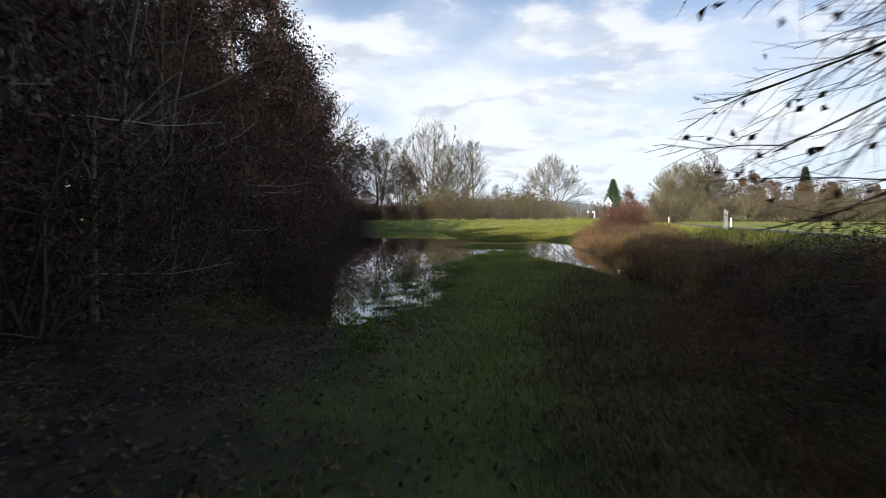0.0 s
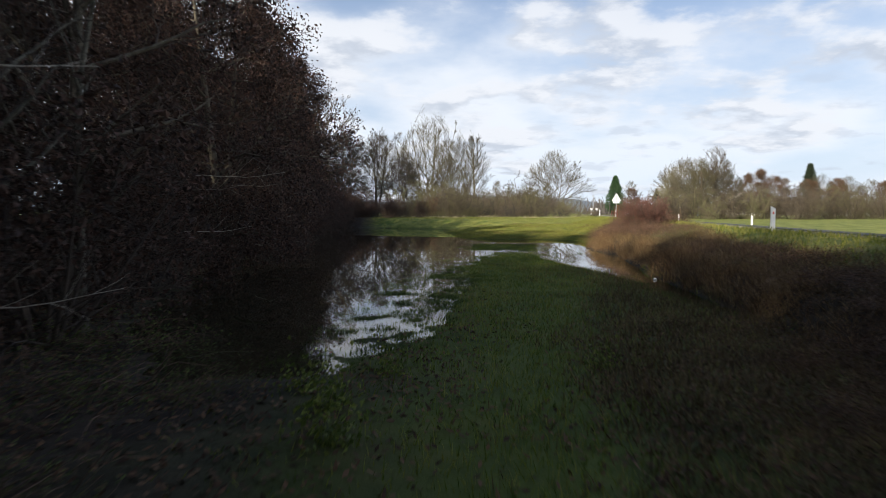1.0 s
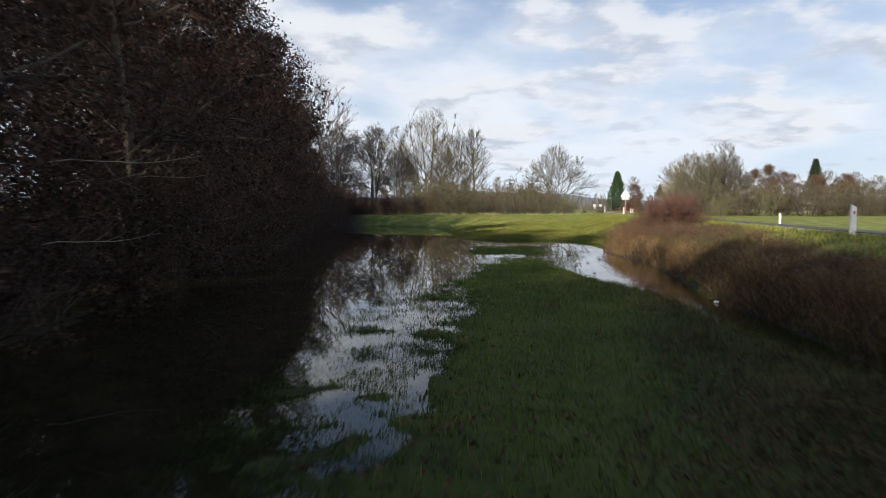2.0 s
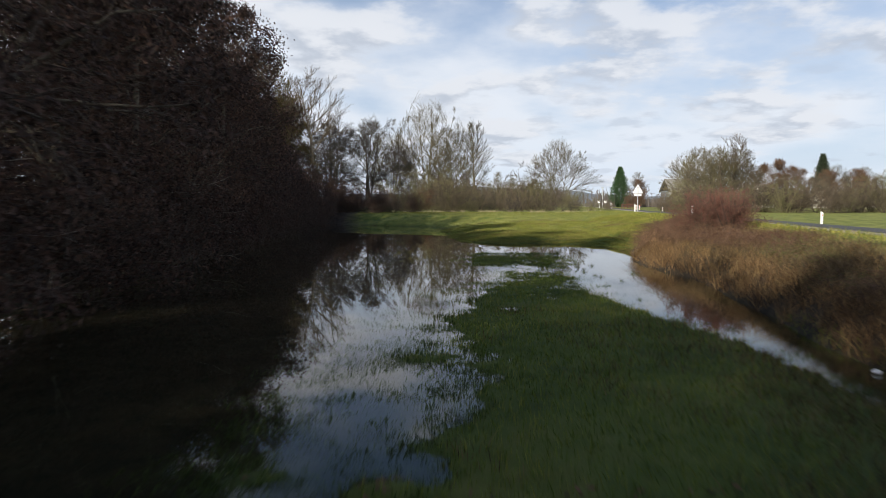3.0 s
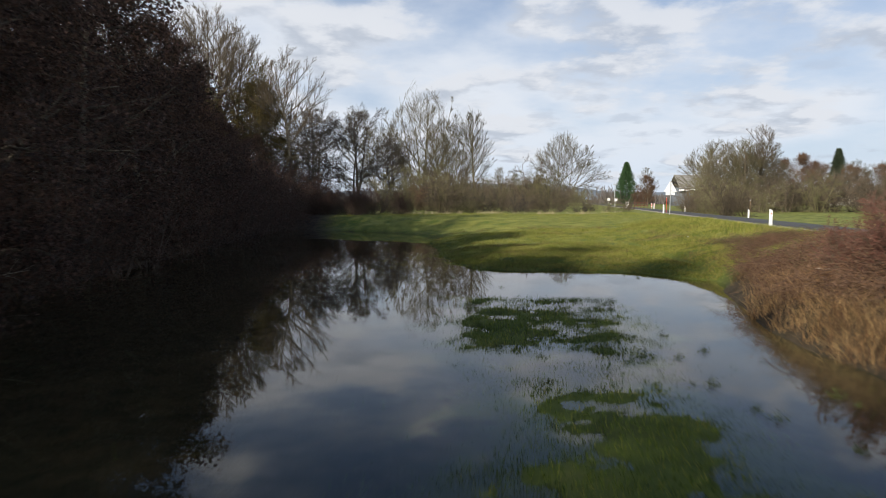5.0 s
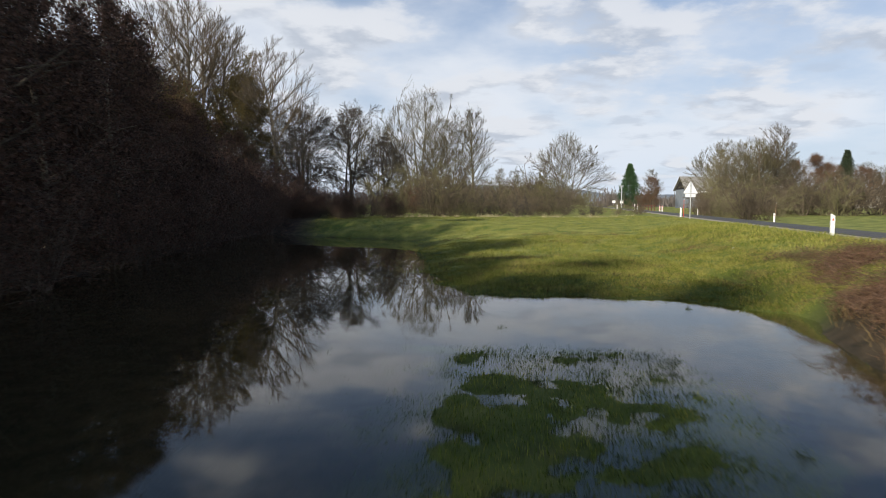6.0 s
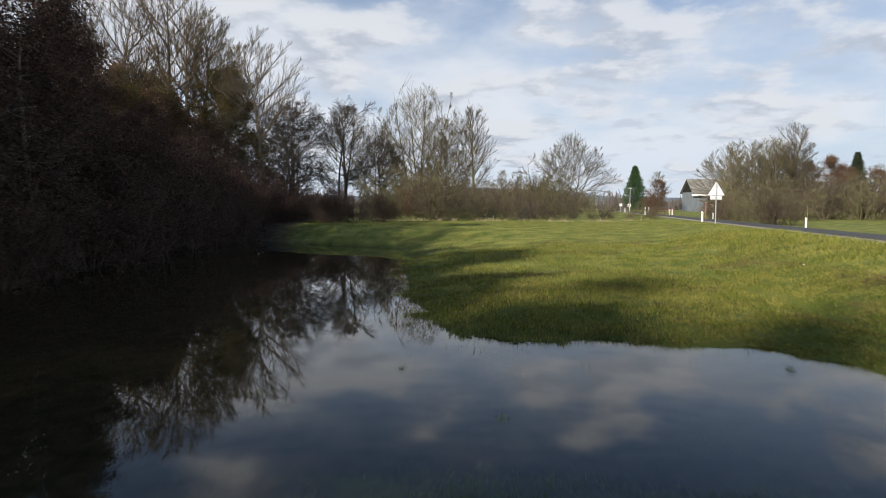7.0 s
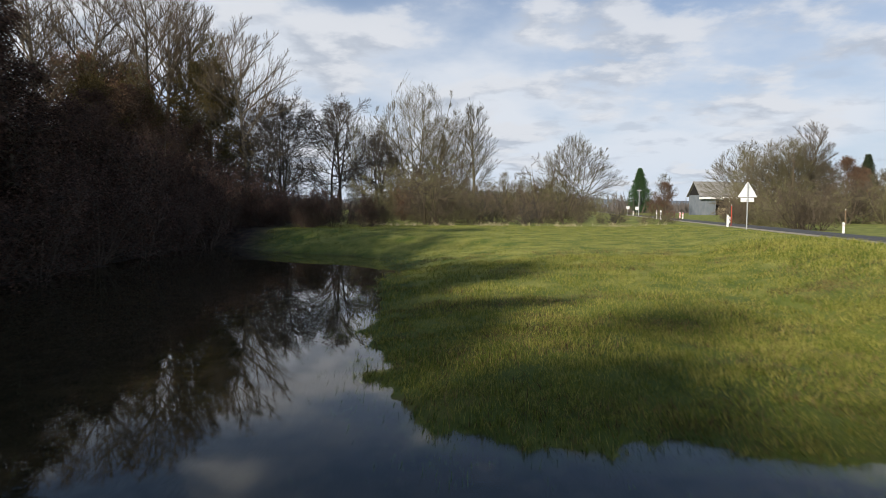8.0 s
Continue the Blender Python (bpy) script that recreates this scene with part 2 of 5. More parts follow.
def box(bm, x0, y0, z0, x1, y1, z1, bevel=0.0):
    r = bmesh.ops.create_cube(bm, size=1)
    vs = r["verts"]
    for v in vs:
        v.co = Vector((x0 + (v.co.x + .5) * (x1 - x0), y0 + (v.co.y + .5) * (y1 - y0), z0 + (v.co.z + .5) * (z1 - z0)))
    if bevel:
        bmesh.ops.bevel(bm, geom=list({e for v in vs for e in v.link_edges}), offset=bevel, segments=2, affect="EDGES")
    return bm


def rod(bm, a, b, r0, r1=None, sides=10):
    a, b = Vector(a), Vector(b)
    m = Matrix.Translation((a + b) / 2) @ (b - a).to_track_quat("Z", "Y").to_matrix().to_4x4()
    bmesh.ops.create_cone(bm, cap_ends=True, segments=sides, radius1=r0, radius2=r0 if r1 is None else r1, depth=(b - a).length, matrix=m)
    return bm


def prism(bm, pts, y0, y1):
    """A flat outline in x and z, drawn out from y0 to y1."""
    vs = [bm.verts.new((x, y0, z)) for x, z in pts]
    f = bm.faces.new(vs)
    r = bmesh.ops.extrude_face_region(bm, geom=[f])
    for v in r["geom"]:
        if isinstance(v, bmesh.types.BMVert):
            v.co.y = y1
    bmesh.ops.recalc_face_normals(bm, faces=bm.faces[:])
    return bm


def smooth01(a, b, v):
    t = np.clip((v - a) / (b - a), 0, 1)
    return t * t * (3 - 2 * t)


# smooth random field in the plan
def field(x, y, size, seed):
    rng = np.random.RandomState(seed)
    out, amp = 0, 1.0
    for o in range(3):
        for _ in range(5):
            a, k, ph = rng.uniform(0, 6.283), rng.uniform(.6, 1.4) * 6.283 / size * 2 ** o, rng.uniform(0, 6.283)
            out = out + amp * np.sin(k * (np.cos(a) * x + np.sin(a) * y) + ph)
        amp *= 0.55
    return out / 4.2


# patchy random field in the plan, with no direction of its own
def patchy(x, y, size, seed):
    x, y = np.asarray(x, float), np.asarray(y, float)
    lattice = np.random.RandomState(seed).uniform(-1, 1, (64, 64))
    out, amp, total = 0, 1.0, 0.0
    for o in range(3):
        c, n = math.cos(0.6 + 1.1 * o), math.sin(0.6 + 1.1 * o)
        u, v = (c * x + n * y) / size * 2 ** o + 17.3 * o, (c * y - n * x) / size * 2 ** o + 5.1 * o
        i, j = np.floor(u).astype(int), np.floor(v).astype(int)
        f, g = u - i, v - j
        f, g = f * f * (3 - 2 * f), g * g * (3 - 2 * g)
        i0, i1, j0, j1 = i % 64, (i + 1) % 64, j % 64, (j + 1) % 64
        out = out + amp * ((lattice[i0, j0] * (1 - f) + lattice[i1, j0] * f) * (1 - g) + (lattice[i0, j1] * (1 - f) + lattice[i1, j1] * f) * g)
        total += amp
        amp *= 0.55
    return out / total * 1.5


# ------------------------------------------------------------ the lie of the land (water stands at z = 0)
def road_left(y):
    return 15.35 + 0.183 * (y - 48.4)


def bank_edge(y):
    return np.interp(y, [-30, 0, 8, 12, 15, 19.5, 23, 26, 28, 29.5, 31, 32.5, 34.6, 37.5, 38.7, 60], [4.2, 4.2, 4.3, 4.7, 5.1, 5.45, 6.05, 6.5, 6.8, 6.65, 6.5, 6.7, 7.2, 8.0, 8.6, 8.6])


def height(x, y):
    x, y = np.asarray(x, float), np.asarray(y, float)
    wob = field(x, y, 4.0, 5) * 0.22
    # tongue of drowned grass in the middle
    xl = np.interp(y, [8, 9.5, 11, 13, 16, 18, 20, 22.4, 24, 25.3, 26.3, 27.8, 29.3, 31, 33, 37], [-9, -1.2, -0.5, 0.1, 0.35, 0.48, 0.6, 0.85, 0.9, 1.2, 1.6, 2.1, 2.5, 1.7, 1.6, 2.0])
    xr = np.interp(y, [8, 12.5, 15, 18, 20, 22, 24, 25.3, 27.7, 29.2, 33, 37], [9, 5.2, 4.4, 4.45, 4.45, 4.05, 3.65, 3.55, 3.5, 3.4, 4.4, 4.2])
    top = np.interp(y, [0, 8, 10, 14, 20, 25, 28, 29.3, 30.1, 31, 36, 37.5, 40], [0.16, 0.10, 0.040, 0.03, 0.030, 0.016, 0.004, -0.03, -0.045, -0.004, -0.008, -0.2, -0.5])
    d = np.minimum((x - xl) * (0.52 + 0.4 * smooth01(25, 29, y)) + 0.15 * wob, (xr - x) * 1.3 + 0.6 * wob)
    soft = smooth01(2.4, 0.4, x - xl) * smooth01(6, 9, y)
    tongue = np.minimum(top, d * 0.10) + 0.010 * field(x, y, 1.5, 9) + (0.008 + 0.018 * soft + 0.008 * soft * smooth01(22, 18, y)) * patchy(x, y, 0.9, 14)
    shelf = -0.036 + 0.030 * smooth01(13.5, 10.5, y) + 0.055 * field(x, y, 0.9, 11) - 0.3 * smooth01(16.5, 21, y) - 0.3 * smooth01(-1.2, -3.0, x) - 0.3 * smooth01(10.5, 8.5, y) - 0.4 * smooth01(1.0, 3.0, x)
    tongue = np.maximum(tongue, shelf)
    tongue = tongue + 0.020 * patchy(x, y, 0.34, 15) * smooth01(-0.09, -0.02, tongue) * smooth01(0.07, 0.02, tongue)
    # bank that climbs to the road
    e = bank_edge(y)
    d = x - e + wob * 0.5
    rl = road_left(y)
    bank = np.where(d < 0, d * 0.3, 1.16 * (0.38 * np.clip(d / 0.6, 0, 1) + 0.62 * smooth01(0, 1, d / np.maximum(0.75 * (rl - e), 2))))
    # meadow beyond
    ys = np.interp(x, [1.0, 1.7, 3, 5, 7.0, 8.6], [42.2, 42.3, 41.9, 41.6, 41.3, 39.4])
    xm = np.interp(y, [41, 42.4, 45, 50, 58, 63.5, 65.3, 67, 70, 73, 78], [3.0, 2.1, 1.1, 0.7, 0.2, -0.6, -3.0, -6.4, -8.8, -15, -60])
    d = np.minimum(x - xm, y - ys) + wob * 1.2 + 0.3 * field(x, y, 0.9, 52)
    meadow = np.where(d < 0, d * 0.16, 0.10 * np.clip(d, 0, 2.2) + 0.78 * smooth01(40, 76, y) * smooth01(0, 7, d))
    # wood's edge
    xf = np.interp(y, [8, 9, 12, 20, 35, 50, 70, 72, 80], [-1.6, -2.6, -4.6, -6.2, -8.3, -9.7, -10.9, -10.9, 0])
    d = xf - x + wob
    wood = np.where(d < 0, d * 0.2, 0.5 * smooth01(0, 5, d))
    z = np.maximum(np.maximum(tongue, bank), np.maximum(meadow, wood))
    z = np.maximum(z, -0.45) + 0.03 * patchy(x, y, 2.6, 3) * smooth01(0.0, 0.3, z)
    # under and beyond the road
    u = x - rl
    flat = np.interp(u, [-1.0, 0, 5.2, 7, 12, 40], [1.12, 1.12, 0.80, 0.72, 0.55, 0.6])
    z = np.where(u > 0, flat, np.where(u > -1.2, z + (flat - z) * smooth01(-1.2, 0, u), z))
    return z


# trodden brown corner beside the first brambles
def brown_corner(x, y):
    return smooth01(-0.6, 1.0, x - 1.2 - 0.20 * np.maximum(y - 9, 0) + 0.7 * patchy(x, y, 1.5, 51)) * np.interp(y, [9, 14, 19, 23], [1, 0.75, 0.5, 0])


# how far the brambles climb from the water towards the road
def bramble_reach(y):
    return np.interp(y, [4, 9, 17, 27, 34, 38], [4.0, 1.9, 1.8, 2.8, 3.6, 2.6])


def build_ground():
    gx = np.concatenate([-np.geomspace(2500, 32, 16), np.arange(-28, -6, 1.0), np.arange(-6, -2.5, 0.25), np.arange(-2.5, 6, 0.1), np.arange(6, 14, 0.2), np.arange(14, 36, 0.8), np.geomspace(37, 2500, 18)])
    gy = np.concatenate([-np.geomspace(1500, 24, 12), np.arange(-20, 2, 1.0), np.arange(2, 8, 0.2), np.arange(8, 38, 0.1), np.arange(38, 46, 0.2), np.arange(46, 84, 0.6), np.geomspace(86, 4200, 30)])
    X, Y = np.meshgrid(gx, gy)
    Z = height(X, Y)
    n, m = X.shape
    i = np.arange(n * m).reshape(n, m)
    faces = np.stack([i[:-1, :-1], i[:-1, 1:], i[1:, 1:], i[1:, :-1]], -1).reshape(-1, 4)
    me = mesh_of("ground", np.stack([X, Y, Z], -1).reshape(-1, 3), faces, ground_material(), True)
    cover = smooth01(-0.10, -0.01, Z + 0.05 * field(X, Y, 3, 21))
    wooded = smooth01(0.5, -2.5, X + 0.6 * field(X, Y, 3, 22)) * smooth01(34, 8, Y) + smooth01(-6, -9, X) * smooth01(84, 74, Y)
    over = X - bank_edge(Y) - bramble_reach(Y) + 0.5 * patchy(X, Y, 1.4, 56)
    bankmud = smooth01(-0.6, 0.0, X - bank_edge(Y)) * smooth01(0.5, -0.3, over) * smooth01(40, 37, Y)
    cover = cover * (1 - np.clip(wooded, 0, 1)) * (1 - 0.95 * bankmud) * (1 - 0.4 * brown_corner(X, Y))
    a = me.attributes.new("cover", "FLOAT", "POINT")
    a.data.foreach_set("value", cover.ravel().astype(np.float32))
    # mask of the lighter ground: drier grass plus painted-in sun on the open meadow
    a = me.attributes.new("dry", "FLOAT", "POINT")
    a.data.foreach_set("value", np.maximum(smooth01(0.03, 0.2, Z) * smooth01(43, 56, Y), np.maximum(smooth01(0.6, 1.0, Z), X > road_left(Y) + 5)).ravel().astype(np.float32))
    tagged(new("ground", me), "grassy flooded meadow with muddy leaf-strewn wood edge", "ground", kind="structure")


def build_water():
    bm = bmesh.new()
    for x0, y0, x1, y1 in ((-32, 8.6, 10, 90),):
        bm.faces.new([bm.verts.new(p) for p in ((x0, y0, 0), (x1, y0, 0), (x1, y1, 0), (x0, y1, 0))])
    ob = part("water", bm, water_material())
    ob.visible_shadow = False
    tagged(ob, "still dark flood water mirroring trees and sky", "water", kind="structure")


def build_road():
    ys = np.concatenate([np.arange(-60, 140, 4.0), np.geomspace(142, 900, 20)])

    def strip(name, u0, u1, lift, mat, label, thick=0.12):
        v, f = [], []
        for y in ys:
            for u in (u0, u1):
                z = np.interp(u, [-0.6, 5.8], [1.19, 0.84]) + lift
                v += [(road_left(y) + u, y, z), (road_left(y) + u, y, z - thick)]
        for k in range(len(ys) - 1):
            a, b = 4 * k, 4 * k + 4
            f += [(a, a + 2, b + 2, b), (a + 1, b + 1, b + 3, a + 3), (a, b, b + 1, a + 1), (a + 2, a + 3, b + 3, b + 2)]
        return tagged(new(name, mesh_of(name, v, f, mat)), label, name, kind="structure")
    strip("road", 0.0, 5.1, 0.03, ASPHALT, "narrow dark grey asphalt country road", 0.2)
    strip("road_verge", -0.42, 0.0, 0.012, GRAVEL, "pale gravel edge beside the asphalt")
    strip("road_verge", 5.1, 5.6, 0.012, GRAVEL, "pale gravel edge beside the asphalt")


build_ground()
build_water()
build_road()


# ------------------------------------------------------------ plants
def ground_z(x, y):
    return float(height(x, y))


def tubes(lines, sides):
    """Tapered tubes round polylines of one length: points (n, k, 3), radii (n, k)."""
    P, r = np.asarray([l[0] for l in lines]), np.asarray([l[1] for l in lines])
    n, k, _ = P.shape
    d = np.gradient(P, axis=1)
    d /= np.linalg.norm(d, axis=2, keepdims=True) + 1e-9
    ref = np.where(np.abs(d[..., 2:]) > 0.9, np.array([1.0, 0, 0]), np.array([0, 0, 1.0]))
    u = np.cross(d, ref)
    u /= np.linalg.norm(u, axis=2, keepdims=True) + 1e-9
    w = np.cross(d, u)
    ang = np.arange(sides) * 2 * np.pi / sides
    ring = P[:, :, None] + r[:, :, None, None] * (np.cos(ang)[:, None] * u[:, :, None] + np.sin(ang)[:, None] * w[:, :, None])
    V = ring.reshape(-1, 3)
    idx = np.arange(n * k * sides).reshape(n, k, sides)
    a, b = idx[:, :-1], idx[:, 1:]
    F = np.stack([a, np.roll(a, -1, 2), np.roll(b, -1, 2), b], -1).reshape(-1, 4)
    return V, F


def join_tubes(groups):
    V, F, o = [], [], 0
    for lines, sides in groups:
        if lines:
            v, f = tubes(lines, sides)
            V.append(v)
            F.append(f + o)
            o += len(v)
    return np.concatenate(V), np.concatenate(F)


def sprout(rng, start, way, length, r0, r1, k, wander, lift):
    pts = [np.asarray(start, float)]
    way = np.asarray(way, float)
    for _ in range(k - 1):
        way = way + rng.normal(0, wander, 3) + np.array([0, 0, lift])
        way /= np.linalg.norm(way)
        pts.append(pts[-1] + way * length / (k - 1))
    return np.array(pts), np.linspace(r0, r1, k)


def children(rng, parents, count, first, length, ratio, k, wander, lift, angle, rmin, taper=0.75, outline=None):
    out = []
    for P, r in parents:
        L = np.linalg.norm(P[-1] - P[0])
        for c in range(count):
            f = first + (1 - first) * (c + rng.rand()) / count
            s = f * (len(P) - 1)
            i = min(int(s), len(P) - 2)
            at = P[i] + (P[i + 1] - P[i]) * (s - i)
            d = P[i + 1] - P[i]
            d = d / (np.linalg.norm(d) + 1e-9)
            side = rng.normal(0, 1, 3)
            side -= d * side.dot(d)
            side /= np.linalg.norm(side) + 1e-9
            a = angle * rng.uniform(0.7, 1.25)
            w = d * math.cos(a) + side * math.sin(a)
            ln = length * L * (1.1 - taper * f) * rng.uniform(0.7, 1.25)
            if outline:      # reach for the crown's outline instead
                ln = outline(f) * rng.uniform(0.75, 1.1)
            rr = max(rmin, (r[i] + (r[i + 1] - r[i]) * (s - i)) * ratio)
            out.append(sprout(rng, at, w, ln, rr, max(rmin * 0.6, rr * 0.3), k, wander, lift))
    return out


def leaf_mesh(rng, twigs, per, size, droop=0.5):
    """Small pointed leaves along the twigs, two triangles each."""
    P = np.concatenate([t[0][1:] for t in twigs])
    P = np.repeat(P, per, 0) if per >= 1 else P[rng.rand(len(P)) < per]
    n = len(P)
    P = P + rng.normal(0, size * 1.6, (n, 3))
    a = rng.normal(0, 1, (n, 3))
    a[:, 2] -= droop
    a /= np.linalg.norm(a, axis=1, keepdims=True)
    b = np.cross(a, rng.normal(0, 1, (n, 3)))
    b /= np.linalg.norm(b, axis=1, keepdims=True) + 1e-9
    s = size * rng.uniform(0.6, 1.3, (n, 1))
    c = np.cross(a, b) * s * 0.25
    V = np.stack([P, P + a * s * 0.5 + b * s * 0.32 + c, P + a * s, P + a * s * 0.5 - b * s * 0.32 + c], 1).reshape(-1, 3)
    return V, np.arange(4 * n).reshape(n, 4)


def tree(seed, h, stems=1, spread=0.25, clear=0.2, limbs=11, limb_len=0.45, limb_angle=0.75, boughs=7, twigs=6, sprigs=0, tk=3, lift=0.10, width=0.0, peak=0.4, fork=0.75, bend=0.18, reach=0.55,
         rmin=0.008, bark=None, twig=None, leaf=None, leaf_per=0, leaf_size=0.06, name="tree", label="", category="tree"):
    """A tree at the origin: stems, limbs, boughs, twigs and, where it keeps them, leaves."""
    rng = np.random.RandomState(seed)
    trunks = []
    for s in range(stems):
        a = s * 6.283 / stems + rng.uniform(-.4, .4)
        lean = 0.0 if stems == 1 else spread * rng.uniform(0.6, 1.3)
        hh = h * (1 if s == 0 else rng.uniform(0.7, 1.0))
        off = np.array([math.cos(a), math.sin(a), 0]) * (0 if stems == 1 else 0.012 * h)
        trunks.append(sprout(rng, off + np.array([0, 0, -0.25]), (lean * math.cos(a), lean * math.sin(a), 1), hh + .25, h * 0.014 / max(1, stems) ** 0.35 + 0.01, rmin, 9, 0.05, 0.05))
    L1 = children(rng, trunks, limbs, clear, limb_len, 0.5, 6, 0.13, lift, limb_angle, rmin * 1.6,
                  outline=(lambda f: 0.25 * rmin + width / 2 * (f / peak if f < peak else (1 - f) / (1 - peak)) ** 0.6 + 0.04 * h) if width else None)
    L2 = children(rng, L1, boughs, 0.15, reach, 0.5, 4, bend * 0.8, lift * 0.7, fork, rmin * 1.2, 0.6)
    L3 = children(rng, L2, twigs, 0.12, 0.6, 0.6, tk, bend, lift * 0.5, fork * 0.95, rmin, 0.5)
    L4 = children(rng, L3, sprigs, 0.15, 0.75, 0.8, 2, bend, lift * 0.3, fork * 0.9, rmin * 0.8, 0.4) if sprigs else []
    root = tagged(new(name), label, category)
    V, F = join_tubes([(trunks, 7), (L1, 5)])
    part("trunk", mesh_of("trunk", V, F, bark or BARK, True), parent=root)
    V, F = join_tubes([(L2, 4), (L3, 3), (L4, 3)])
    part("crown", mesh_of("crown", V, F, twig or TWIG_GREY), parent=root)
    if leaf_per:
        V, F = leaf_mesh(rng, (L4 or L3) + L2, leaf_per, leaf_size)
        part("leaves", mesh_of("leaves", V, F, leaf), parent=root)
    return root


def grown_tree(seed, h, width, base, peak, stems=1, spread=0.0, limbs=34, boughs=9, twigs=7, sprigs=4, low=1.0, high=0.35, tip=0.012, round_=0.6, bark=None, twig=None, leaf=None, leaf_per=0, leaf_size=0.1, label=""):
    """A bare tree: straight limbs climb from the stems to the crown's outline and fork into ever finer twigs."""
    g = np.random.RandomState(seed)
    lump = 0.88 + 0.22 * g.rand(16)

    def hull(q):
        f = np.clip((q[2] / h - base * 0.6) / (1.02 - base * 0.6), 0.001, 0.999)
        r = (f / peak) ** round_ if f < peak else ((1 - f) / (1 - peak)) ** round_
        k = int((math.atan2(q[1], q[0]) / 6.284 + 0.5) * 8) % 8
        return width / 2 * r * lump[k + 8 * (f > 0.55)]

    def reach(at, d, most):
        t = 0.0
        while t < most:
            q = at + d * t
            if math.hypot(q[0], q[1]) > hull(q):
                break
            t += 0.02 * h
        return t
    trunks = []
    for st in range(stems):
        b = st * 6.283 / stems + g.uniform(-.5, .5)
        d = np.array([spread * math.cos(b), spread * math.sin(b), 1.0]) * g.uniform(0.8, 1.2) if stems > 1 else np.array([0.02, 0.02, 1.0])
        off = np.array([math.cos(b), math.sin(b), 0]) * (0.015 * h if stems > 1 else 0) + np.array([0, 0, -0.3])
        ln = h * (0.93 if st == 0 else g.uniform(0.72, 0.9)) + 0.3
        trunks.append(sprout(g, off, d / np.linalg.norm(d), ln, (0.016 * h / max(1, stems) ** 0.4), tip, 10, 0.035, 0.04))

    def fork(parents, count, first, share, angle, lift, k, wander, least, ratio):
        out = []
        for P, r in parents:
            L = np.linalg.norm(P[-1] - P[0])
            twist = g.uniform(0, 6.283)
            for c in range(count):
                f = first + (1 - first) * (c + g.rand()) / count
                sx = f * (len(P) - 1)
                i = min(int(sx), len(P) - 2)
                at = P[i] + (P[i + 1] - P[i]) * (sx - i)
                if hull(at) < 0.16 * width and g.rand() < 0.5:      # thin out the narrow top
                    continue
                d = (P[i + 1] - P[i]) / (np.linalg.norm(P[i + 1] - P[i]) + 1e-9)
                u = np.cross(d, np.array([0.3, 0.1, 1.0]))
                u /= np.linalg.norm(u) + 1e-9
                w = np.cross(d, u)
                twist += 2.4 + g.normal(0, 0.4)
                side = u * math.cos(twist) + w * math.sin(twist)
                an = angle * g.uniform(0.75, 1.25)
                away = at - np.array([0, 0, 0.28 * h])
                way = d * math.cos(an) + side * math.sin(an) + np.array([0, 0, 0.05]) + 0.42 * away / (np.linalg.norm(away) + 1e-9)
                way /= np.linalg.norm(way)
                ln = share * L * (1.15 - 0.75 * f) * g.uniform(0.75, 1.25)
                if k > 2:      # stay within the crown's outline
                    ln = min(ln, max(0.025 * h, 1.1 * reach(at, way, ln)))
                r0 = max(least, r[i] * ratio)
                out.append(sprout(g, at, way, ln, min(r0, r[i]), max(least * 0.6, r0 * 0.3), k, wander, lift))
        return out
    L1 = []
    for T, r in trunks:
        twist = g.uniform(0, 6.283)
        n = max(6, limbs // stems)
        for c in range(n):
            f = base + (0.97 - base) * (c + g.rand()) / n
            sx = f * (len(T) - 1)
            i = min(int(sx), len(T) - 2)
            at = T[i] + (T[i + 1] - T[i]) * (sx - i)
            twist += 2.4 + g.normal(0, 0.35)
            an = (low + (high - low) * (f - base) / (1 - base)) * g.uniform(0.8, 1.2)
            way = np.array([math.sin(an) * math.cos(twist), math.sin(an) * math.sin(twist), math.cos(an)])
            way = way + 0.15 * (T[i + 1] - T[i]) / np.linalg.norm(T[i + 1] - T[i])
            way /= np.linalg.norm(way)
            ln = max(0.06 * h, reach(at, way, 0.75 * h) * g.uniform(0.72, 0.98))
            r0 = max(tip * 2.2, min(r[i] * 0.65, 0.014 * ln + tip))
            L1.append(sprout(g, at, way, ln, r0, tip, 7, 0.045, 0.02))
    L2 = fork(L1, boughs, 0.18, 0.55, 0.64, 0.02, 5, 0.04, tip * 1.25, 0.6)
    L3 = fork(L2, twigs, 0.15, 0.55, 0.60, 0.025, 3, 0.04, tip, 0.65)
    L4 = fork(L3, sprigs, 0.2, 0.62, 0.52, 0.03, 2, 0.04, tip * 0.75, 0.8)
    root = tagged(new("tree"), label, "tree")
    V, F = join_tubes([(trunks, 7), (L1, 5)])
    part("trunk", mesh_of("trunk", V, F, bark or BARK, True), parent=root)
    V, F = join_tubes([(L2, 4), (L3, 3), (L4, 3)])
    part("crown", mesh_of("crown", V, F, twig or TWIG_GREY), parent=root)
    if leaf_per:
        V, F = leaf_mesh(g, [q for q in L4 if g.rand() < 0.08 + 2.4 * hull(q[0][0]) / width], leaf_per, leaf_size)
        part("leaves", mesh_of("leaves", V, F, leaf), parent=root)
    return root


